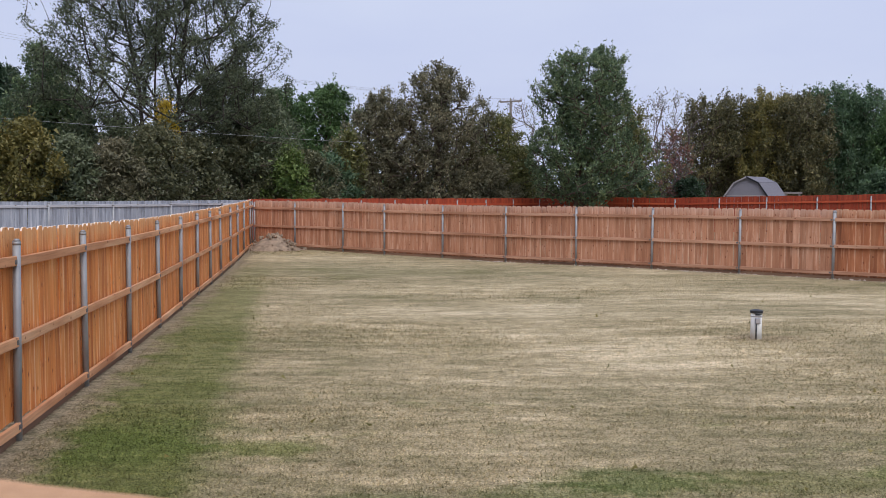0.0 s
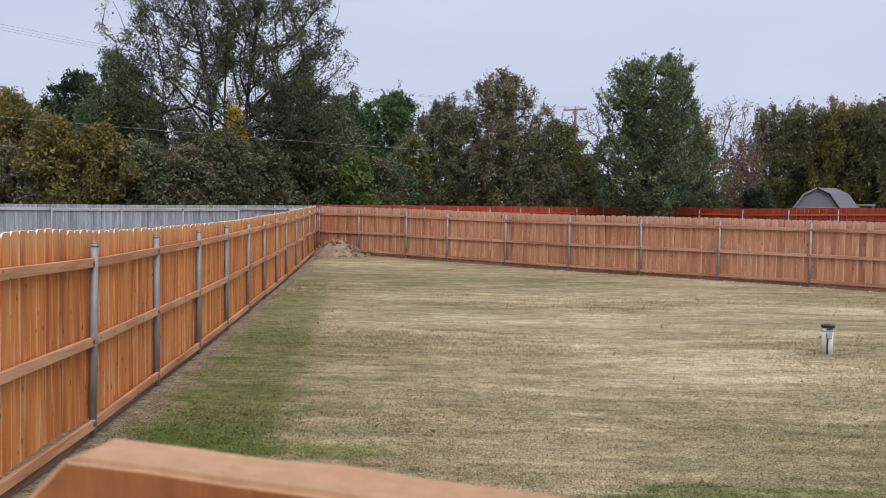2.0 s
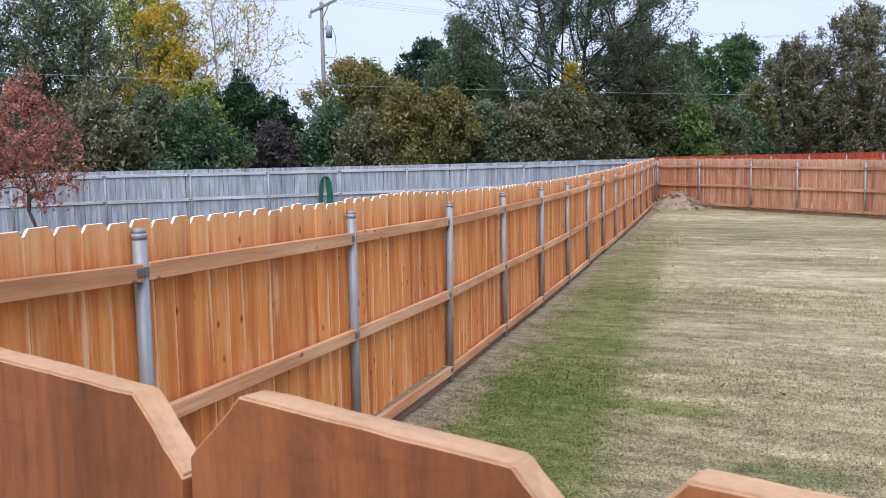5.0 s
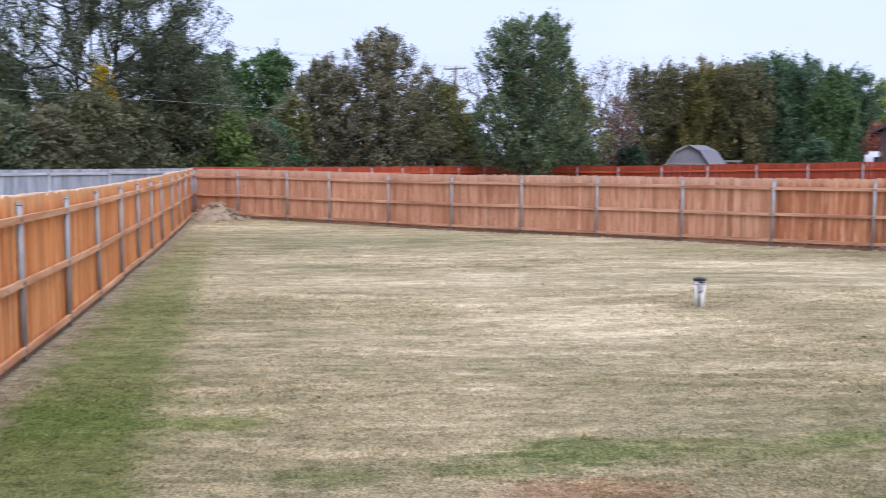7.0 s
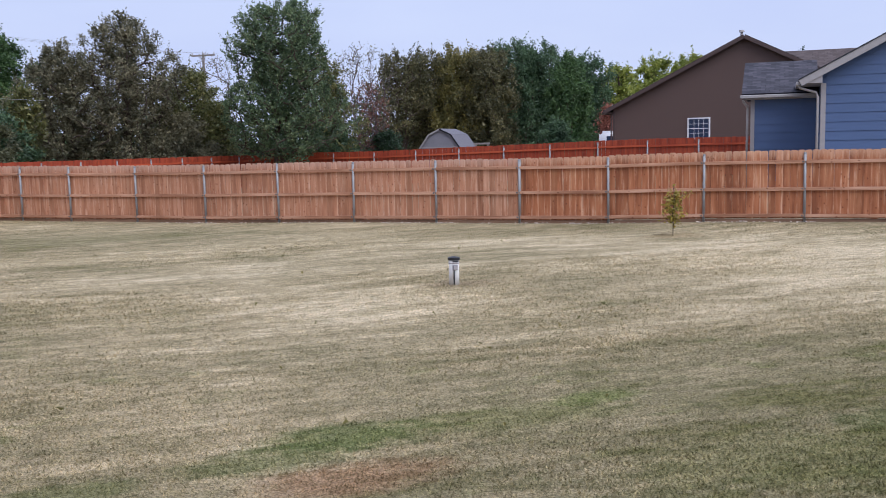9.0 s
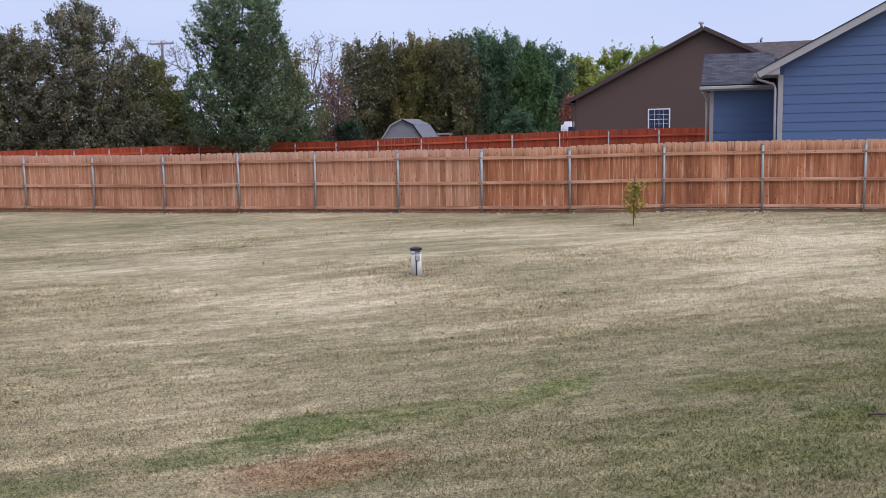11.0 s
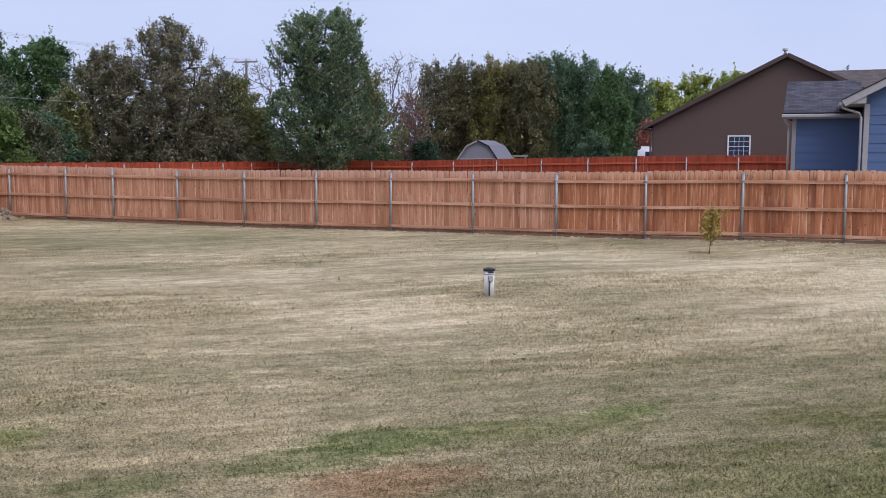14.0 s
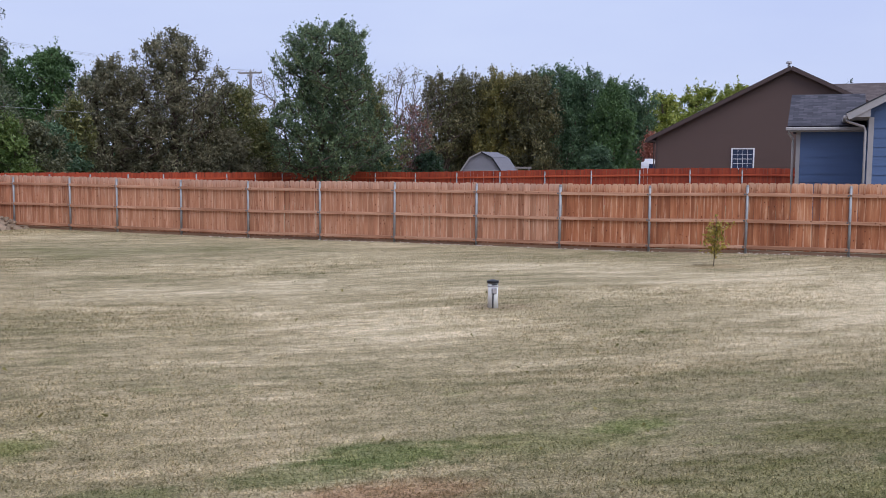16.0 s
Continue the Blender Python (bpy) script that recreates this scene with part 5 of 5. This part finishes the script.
def blue_house():
    root = Plan(21.80, 26.08, -38).at(thing("blue_house", 0, 0, 0, "blue lap-sided house with pale grey trim", "house"))
    base, L, depth = 0.0, 11.0, 12.0
    z0, pk, out = 4.44, 5.5, 0.68
    roofline = lambda s: z0 + 0.53 * (pk - abs(s - pk))
    part("wall", prism_bm([(0, base), (L, base), (L, z0), (pk, roofline(pk)), (0, z0)], 0.0, depth), SIDING_BLUE, root)
    siding(root, 0.13, L - 0.1, base + 0.03, roofline(pk) - 0.1, -0.001, SIDING_BLUE, 0.304, roofline, 0.026)
    for sgn in (-1, 1):
        s_e = pk + sgn * (pk + out)
        z_e = z0 - 0.53 * out
        slab(root, "roof", ((s_e, -0.42, z_e), (s_e, depth, z_e), (pk, depth, roofline(pk)), (pk, -0.42, roofline(pk))), 0.11, SHINGLE)
        beam(root, "barge_board", (s_e, -0.44, z_e - 0.03), (pk, -0.44, roofline(pk) - 0.03), 0.045, 0.22, TRIM_GREY)
        beam(root, "drip_edge", (s_e, -0.45, z_e + 0.11), (pk, -0.45, roofline(pk) + 0.11), 0.06, 0.04, BLACK)
    # boxed eave return at the corner
    part("eave_box", prism_bm([(-out, z0 - 0.40), (0.0, z0 - 0.40), (0.0, z0 - 0.06), (-out, z0 - 0.39)], -0.42, depth), TRIM_GREY, root)
    part("corner_board", box_bm(-0.03, 0.13, -0.032, 0.0, base, z0 - 0.4), TRIM_GREY, root)
    part("corner_board", box_bm(-0.03, -0.0, 0.0, 0.12, base, z0 - 0.4), TRIM_GREY, root)
    part("gutter", box_bm(-out - 0.13, -out, -0.40, depth, z0 - 0.46, z0 - 0.34, bevel=0.02), TRIM_GREY, root)
    under(new("downspout", tube_mesh("downspout", [(-0.72, -0.30, 4.0), (-0.68, -0.28, 3.90), (-0.18, -0.06, 3.74), (-0.12, -0.05, 3.60), (-0.12, -0.05, 0.1)], 0.042, TRIM_GREY)), root)
    # the set-back bay with its own roof
    q, a = 2.5, -2.29
    part("bay_wall", box_bm(a, -0.001, q, q + 6.0, base, 3.72), SIDING_BLUE, root)
    siding(root, a + 0.12, -0.03, base + 0.03, 3.66, q - 0.001, SIDING_BLUE, 0.304, None, 0.026)
    slab(root, "bay_roof", ((a - 0.33, q - 0.4, 3.78), (-0.03, q - 0.4, 3.78), (-0.03, q + 2.4, 5.08), (a - 0.33, q + 2.4, 5.08)), 0.10, SHINGLE)
    slab(root, "bay_roof", ((-0.03, q + 5.2, 3.78), (a - 0.33, q + 5.2, 3.78), (a - 0.33, q + 2.4, 5.08), (-0.03, q + 2.4, 5.08)), 0.10, SHINGLE)
    part("bay_gutter", box_bm(a - 0.38, -0.05, q - 0.53, q - 0.41, 3.70, 3.82, bevel=0.02), TRIM_GREY, root)
    part("soffit", box_bm(a - 0.28, -0.04, q - 0.40, q - 0.001, 3.66, 3.70), TRIM_GREY, root)
    part("corner_board", box_bm(a - 0.03, a + 0.11, q - 0.03, q, base, 3.66), TRIM_GREY, root)
    under(new("downspout", tube_mesh("downspout", [(a - 0.28, q - 0.46, 3.70), (a - 0.28, q - 0.44, 3.62), (a - 0.14, q - 0.10, 3.42), (a - 0.14, q - 0.07, 3.3), (a - 0.14, q - 0.07, 0.1)], 0.042, TRIM_GREY)), root)


brown_house()
blue_house()


def shed():
    root = Plan(17.90, 59.3, -38).at(thing("garden_shed", 0, 0, 0, "pale grey gambrel-roofed garden shed", "shed"))
    W, D = 2.64, 3.1
    o = [(0, 0), (W, 0), (W, 2.1), (W - 0.55, 2.86), (W / 2, 3.21), (0.55, 2.86), (0, 2.1)]
    part("wall", prism_bm(o, 0, D), SHED_GREY, root)
    for (a, za), (c, zc) in (((-0.10, 1.98), (0.55, 2.88)), ((0.55, 2.88), (W / 2, 3.24)), ((W + 0.10, 1.98), (W - 0.55, 2.88)), ((W - 0.55, 2.88), (W / 2, 3.24))):
        slab(root, "roof_panel", ((a, -0.12, za), (a, D + 0.12, za), (c, D + 0.12, zc), (c, -0.12, zc)), 0.05, SHED_ROOF)
        beam(root, "trim", (a, -0.13, za), (c, -0.13, zc), 0.03, 0.09, BLACK if a > W / 2 else TRIM_GREY)
    part("crossband", box_bm(0.0, W, -0.02, 0.0, 2.05, 2.11), TRIM_GREY, root)
    part("door_panel", box_bm(0.75, 2.25, -0.03, -0.001, 0.1, 1.95, bevel=0.01), TRIM_GREY, root)


shed()


def timber_rack():
    root = Plan(20.9, 55.9, -30).at(thing("timber_rack", 0, 0, 0.1, "pale timber beam rack beside the shed", "rack"))
    for s in (-0.4, 0.35):
        part("upright", box_bm(s - 0.05, s + 0.05, -0.05, 0.05, 0, 2.2, bevel=0.01), POLE_WOOD, root)
    part("beam", box_bm(-0.55, 0.5, -0.07, 0.07, 2.2, 2.32, bevel=0.01), POLE_WOOD, root)


timber_rack()


def camper():
    """White camper that shows past the corner of the brown house."""
    x, y = polar(27.5, 64)
    root = thing("camper_trailer", x, y, ground_z(x, y), "white camper trailer half hidden by the house", "trailer", rz=-28)
    bm = box_bm(0, 4.2, 0, 2.2, 0.6, 2.55)
    bmesh.ops.bevel(bm, geom=bm.edges[:], offset=0.22, segments=3, affect="EDGES")
    body = part("body", bm, TRIM_WHITE, root, smooth=True)
    part("window", box_bm(0.5, 1.3, -0.02, 0.01, 1.7, 2.2, bevel=0.004), GLASS, body)
    part("stripe", box_bm(0.25, 3.95, -0.012, 0.004, 1.35, 1.45), SHED_GREY, body)
    for s in (1.6, 2.5):
        w = part("wheel", cylinder_bm(0.33, 0.33, -0.1, 0.1, 18), BLACK, root)
        w.matrix_basis = pose(s, 0.05, 0.33, 90, 0, 0)
    part("chassis", box_bm(0.2, 4.6, 0.4, 1.8, 0.45, 0.62), BLACK, root)


camper()


# ---- poles and wires ----
def utility_pole(az, d, top, arm_angle, label, transformer):
    x, y = polar(az, d)
    root = thing("utility_pole", x, y, 0, label, "utility pole")
    part("shaft", cylinder_bm(0.17, 0.11, -0.1, top, 12), POLE_WOOD, root, smooth=True)
    c, s = math.cos(radians(arm_angle)), math.sin(radians(arm_angle))
    if transformer:
        arm0, arm1 = (-0.75, top - 0.62), (1.15, top + 0.02)
    else:
        arm0, arm1 = (-1.0, top - 0.25), (1.0, top - 0.12)
    beam(root, "crossarm", (arm0[0] * c, arm0[0] * s - 0.12, arm0[1]), (arm1[0] * c, arm1[0] * s - 0.12, arm1[1]), 0.10, 0.14, POLE_WOOD)
    for f in (0.04, 0.5, 0.96):
        px = arm0[0] + (arm1[0] - arm0[0]) * f
        pz = arm0[1] + (arm1[1] - arm0[1]) * f
        part("insulator", cylinder_bm(0.045, 0.03, pz + 0.06, pz + 0.26, 8, px * c, px * s - 0.12), TRIM_GREY, root)
    if transformer:
        beam(root, "brace", (0.62 * c, 0.62 * s - 0.12, top - 0.2), (0.1, -0.12, top - 1.1), 0.05, 0.05, POLE_WOOD)
        can = part("transformer", cylinder_bm(0.19, 0.21, top - 2.25, top - 1.5, 16, 0.52 * c, 0.52 * s - 0.05), STEEL, root, "grey steel transformer can", True)
        part("bushing", cylinder_bm(0.05, 0.03, top - 1.45, top - 1.15, 8, 0.42 * c, 0.42 * s - 0.05), TRIM_GREY, can)
        part("bracket", box_bm(0.1, 0.4, -0.1, 0.0, top - 1.7, top - 1.6), STEEL, can)
        under(new("drop_wire", tube_mesh("drop_wire", [(0.75 * c, -0.05, top - 1.6), (0.98, -0.05, top - 2.2), (1.0, -0.05, top - 3.2), (0.9, -0.05, top - 3.45), (0.2, -0.05, top - 3.4)], 0.018, BLACK)), root)
        part("lamp_box", box_bm(-0.85, -0.7, -0.2, -0.05, top - 0.95, top - 0.72), TRIM_GREY, root)
    return root


utility_pole(-31.3, 60, 11.75, 0, "weathered wooden pole with a transformer can", True)
utility_pole(4.1, 86, 10.6, 0, "distant wooden pole with one crossarm", False)


def wire(a, b, sag, r=0.006, label="thin grey overhead cable between poles", mat=None):
    a, b = Vector(a), Vector(b)
    pts = [a.lerp(b, t / 24) - Vector((0, 0, sag * 4 * (t / 24) * (1 - t / 24))) for t in range(25)]
    tagged(new("overhead_wire", tube_mesh("overhead_wire", pts, r, mat or WIRE, 5)), label, "cable", "overhead wires")


def aloft(az, d, el):
    x, y = polar(az, d)
    return (x, y, 2.35 + d * math.tan(radians(el)))


for off in (-0.6, 0.2, 1.1):
    px, py = polar(-31.3, 60)
    qx, qy = polar(4.1, 86)
    wire((px + off, py - 0.1, 11.95), (qx + off, qy - 0.1, 10.6), 0.9)
    wire((px + off, py - 0.1, 11.95), (px - 38 + off, py - 26, 12.4), 0.8)
wire(aloft(-53, 36.5, 4.89), aloft(-4.6, 46.5, 2.82), 0.15, 0.007, "thin pale service cable in front of the trees", CABLE_PALE)


# ---- things in the yard ----
def well_pipe():
    root = thing("well_pipe", 5.01, 14.80, 0, "white pipe standing in the lawn with a dark cap", "pipe", rz=0)
    part("casing", cylinder_bm(0.088, 0.084, -0.05, 0.43, 24), PVC, root, smooth=True)
    bm = cylinder_bm(0.100, 0.104, 0.405, 0.445, 24)
    bmesh.ops.create_cone(bm, cap_ends=True, segments=24, radius1=0.100, radius2=0.03, depth=0.02, matrix=Matrix.Translation((0, 0, 0.455)))
    part("cap", bm, BLACK, root, "dark slate-blue cap")
    ring = part("collar", cylinder_bm(0.094, 0.094, 0.345, 0.362, 24), TRIM_GREY, root)
    jb = part("junction_box", box_bm(-0.055, 0.03, -0.125, -0.08, 0.24, 0.33, bevel=0.008), SHED_GREY, root, "grey plastic junction box")
    part("cover", box_bm(-0.048, 0.022, -0.131, -0.124, 0.25, 0.32, bevel=0.003), TRIM_GREY, jb)
    under(new("conduit", tube_mesh("conduit", [(-0.03, -0.10, 0.24), (-0.032, -0.10, 0.12), (-0.03, -0.10, -0.02)], 0.012, BLACK)), root)
    part("strap", box_bm(-0.05, 0.05, -0.094, -0.088, 0.375, 0.395), BLACK, root)


well_pipe()


def sapling():
    rng = np.random.default_rng(9)
    root = thing("sapling", 12.25, 19.75, 0, "young sapling with yellow-green leaves in bare soil", "sapling")
    stem = [(0, 0, -0.02), (0.015, 0, 0.25), (0.0, 0.01, 0.55), (0.05, 0, 0.85), (0.02, 0, 1.22)]
    trunk = under(new("stem", tube_mesh("stem", stem, 0.010, BARK, 6)), root)
    tips = []
    for k in range(20):
        z = 0.27 + 0.034 * k
        a = k * 2.4
        r = 0.25 * max(0.3, 1 - abs(z - 0.48) * 1.5)
        base = (0.02, 0, z)
        tip = (base[0] - 0.03 + math.cos(a) * r, math.sin(a) * r * 0.8, z + 0.12)
        under(new("twig", tube_mesh("twig", [base, ((base[0] + tip[0]) / 2, tip[1] / 2, z + 0.05), tip], 0.004, BARK, 4)), trunk)
        tips += [base, tip, tip, tuple((np.array(base) + np.array(tip)) / 2)]
    # one branch leans out past the rest, and a thin leader stands above
    lean = [(0.04, 0, 0.72), (0.16, 0.01, 0.88), (0.30, 0.02, 0.98), (0.42, 0.02, 1.02)]
    under(new("twig", tube_mesh("twig", lean, 0.005, BARK, 5)), trunk)
    tips += lean[1:] + lean[1:] + [(0.02, 0, 1.2)]
    v, f = leaf_quads(rng, np.array(tips), np.array([0.06, 0.06, 0.055]), 5, 0.08, 0, 0.5)
    under(new("leaves", quads_mesh("leaves", v, f, L_SAPLING)), root)


sapling()


def soil_heap():
    """A heap of loose clods in the fence corner."""
    root = thing("soil_heap", -6.55, 36.15, 0, "heap of dry crumbly soil in the fence corner", "soil heap")
    bm = bmesh.new()
    bmesh.ops.create_grid(bm, x_segments=44, y_segments=36, size=1.0)
    for v in bm.verts:
        x, y = v.co.x, v.co.y
        r = math.hypot(x, y)
        h = max(0.0, 1 - r ** 1.3) * 0.60
        k = noise.noise((x * 2.2, y * 2.2, 3.1)) * 0.10 + noise.noise((x * 7, y * 7, 1.7)) * 0.05
        v.co = Vector((x * 1.12, y * 0.9, h + (k if r < 1 else 0) * (1 - r * 0.6) - 0.02 - 0.1 * max(0, r - 0.95)))
    heap = part("mound", bm, SOIL, root, smooth=True)
    rng = random.Random(4)
    for k in range(60):
        a, r = rng.uniform(0, 6.283), rng.uniform(0.1, 1.15)
        s = rng.uniform(0.03, 0.085)
        c = bmesh.new()
        bmesh.ops.create_icosphere(c, subdivisions=1, radius=s)
        for v in c.verts:
            v.co *= rng.uniform(0.7, 1.25)
        o = part("clod", c, SOIL, root)
        z = max(0.0, 1 - min(1, r) ** 1.5) * 0.62
        o.matrix_basis = pose(math.cos(a) * r * 1.2, math.sin(a) * r * 0.9, z + s * 0.2, rng.uniform(0, 90), 0, rng.uniform(0, 90))


soil_heap()


def garden_hose():
    """A hose hung in long loops over a hook on the grey fence."""
    c = CORNER + grey_dir * 14.55
    nrm = Vector((-grey_dir.y, grey_dir.x))
    root = thing("garden_hose", c.x + nrm.x * 0.10, c.y + nrm.y * 0.10, 0, "green garden hose looped on the grey fence", "hose", rz=55)
    rng = random.Random(8)
    for k in range(11):
        w, h = 0.09 + 0.015 * k + 0.03 * rng.random(), 1.10 + 0.2 * rng.random()
        pts = [(math.copysign(abs(math.sin(t)) ** 0.55, math.sin(t)) * w * (0.8 + 0.25 * (1 - math.cos(t)) / 2) + rng.gauss(0, 0.005), -0.006 * k + rng.gauss(0, 0.006), 1.62 - h * (1 - math.cos(t)) / 2) for t in [2 * math.pi * i / 28 for i in range(29)]]
        under(new("loop", tube_mesh("loop", pts, 0.024, HOSE, 7)), root)
    part("hook", box_bm(-0.02, 0.02, -0.09, 0.09, 1.58, 1.61), BLACK, root)


garden_hose()


def fallen_twig():
    rng = random.Random(4)
    x, y = 5.55, 5.55
    pts = [(0.045 * i, 0.012 * math.sin(i * 1.3), 0.022 + 0.004 * rng.random()) for i in range(6)]
    ob = new("fallen_twig", tube_mesh("fallen_twig", pts, 0.011, BARK, 6))
    ob.matrix_world = pose(x, y, ground_z(x, y), 0, 0, -15)
    tagged(ob, "short dark broken twig lying in the grass", "twig")


fallen_twig()


def leaf_litter():
    rng = np.random.default_rng(12)
    p = []
    for k in range(130):
        y = rng.uniform(7, 24)
        p.append((rng.uniform(-4, 0.6 * y), y, 0.02))
    v, f = leaf_quads(rng, np.array(p), np.array([0.02, 0.02, 0.004]), 1, 0.05)
    tagged(new("fallen_leaves", quads_mesh("fallen_leaves", v, f, L_OLIVE)), "scattered dry brown leaves on the lawn", "leaves", kind="stuff")


leaf_litter()


def fence_grit():
    """Pale stones and chips in the bare strip at the foot of the back fence."""
    rng = np.random.default_rng(31)
    k = 260
    run = rng.uniform(10.5, 30.5, k)
    out = np.abs(rng.normal(0.10, 0.10, k)) + 0.02
    x = CORNER.x + run * 0.8149 - out * 0.579
    y = CORNER.y - run * 0.5797 - out * 0.815
    r = rng.uniform(0.010, 0.034, k)
    corners = np.array([[1, 0, 0], [0, 1, 0], [-1, 0, 0], [0, -1, 0], [0, 0, 0.7], [0, 0, -0.5]], dtype=float)
    base = np.stack([x, y, np.array([ground_z(a, b) for a, b in zip(x, y)]) + 0.012], 1)
    v = (base[:, None, :] + corners[None] * (r[:, None] * rng.uniform(0.7, 1.5, (k, 6)))[:, :, None]).reshape(-1, 3)
    tri = np.array([[0, 1, 4], [1, 2, 4], [2, 3, 4], [3, 0, 4], [1, 0, 5], [2, 1, 5], [3, 2, 5], [0, 3, 5]])
    f = (np.arange(k)[:, None, None] * 6 + tri[None]).reshape(-1, 3)
    tagged(new("grit", quads_mesh("grit", v, f, CHIP)), "pale stones and chips along the fence foot", "gravel", kind="stuff")


fence_grit()
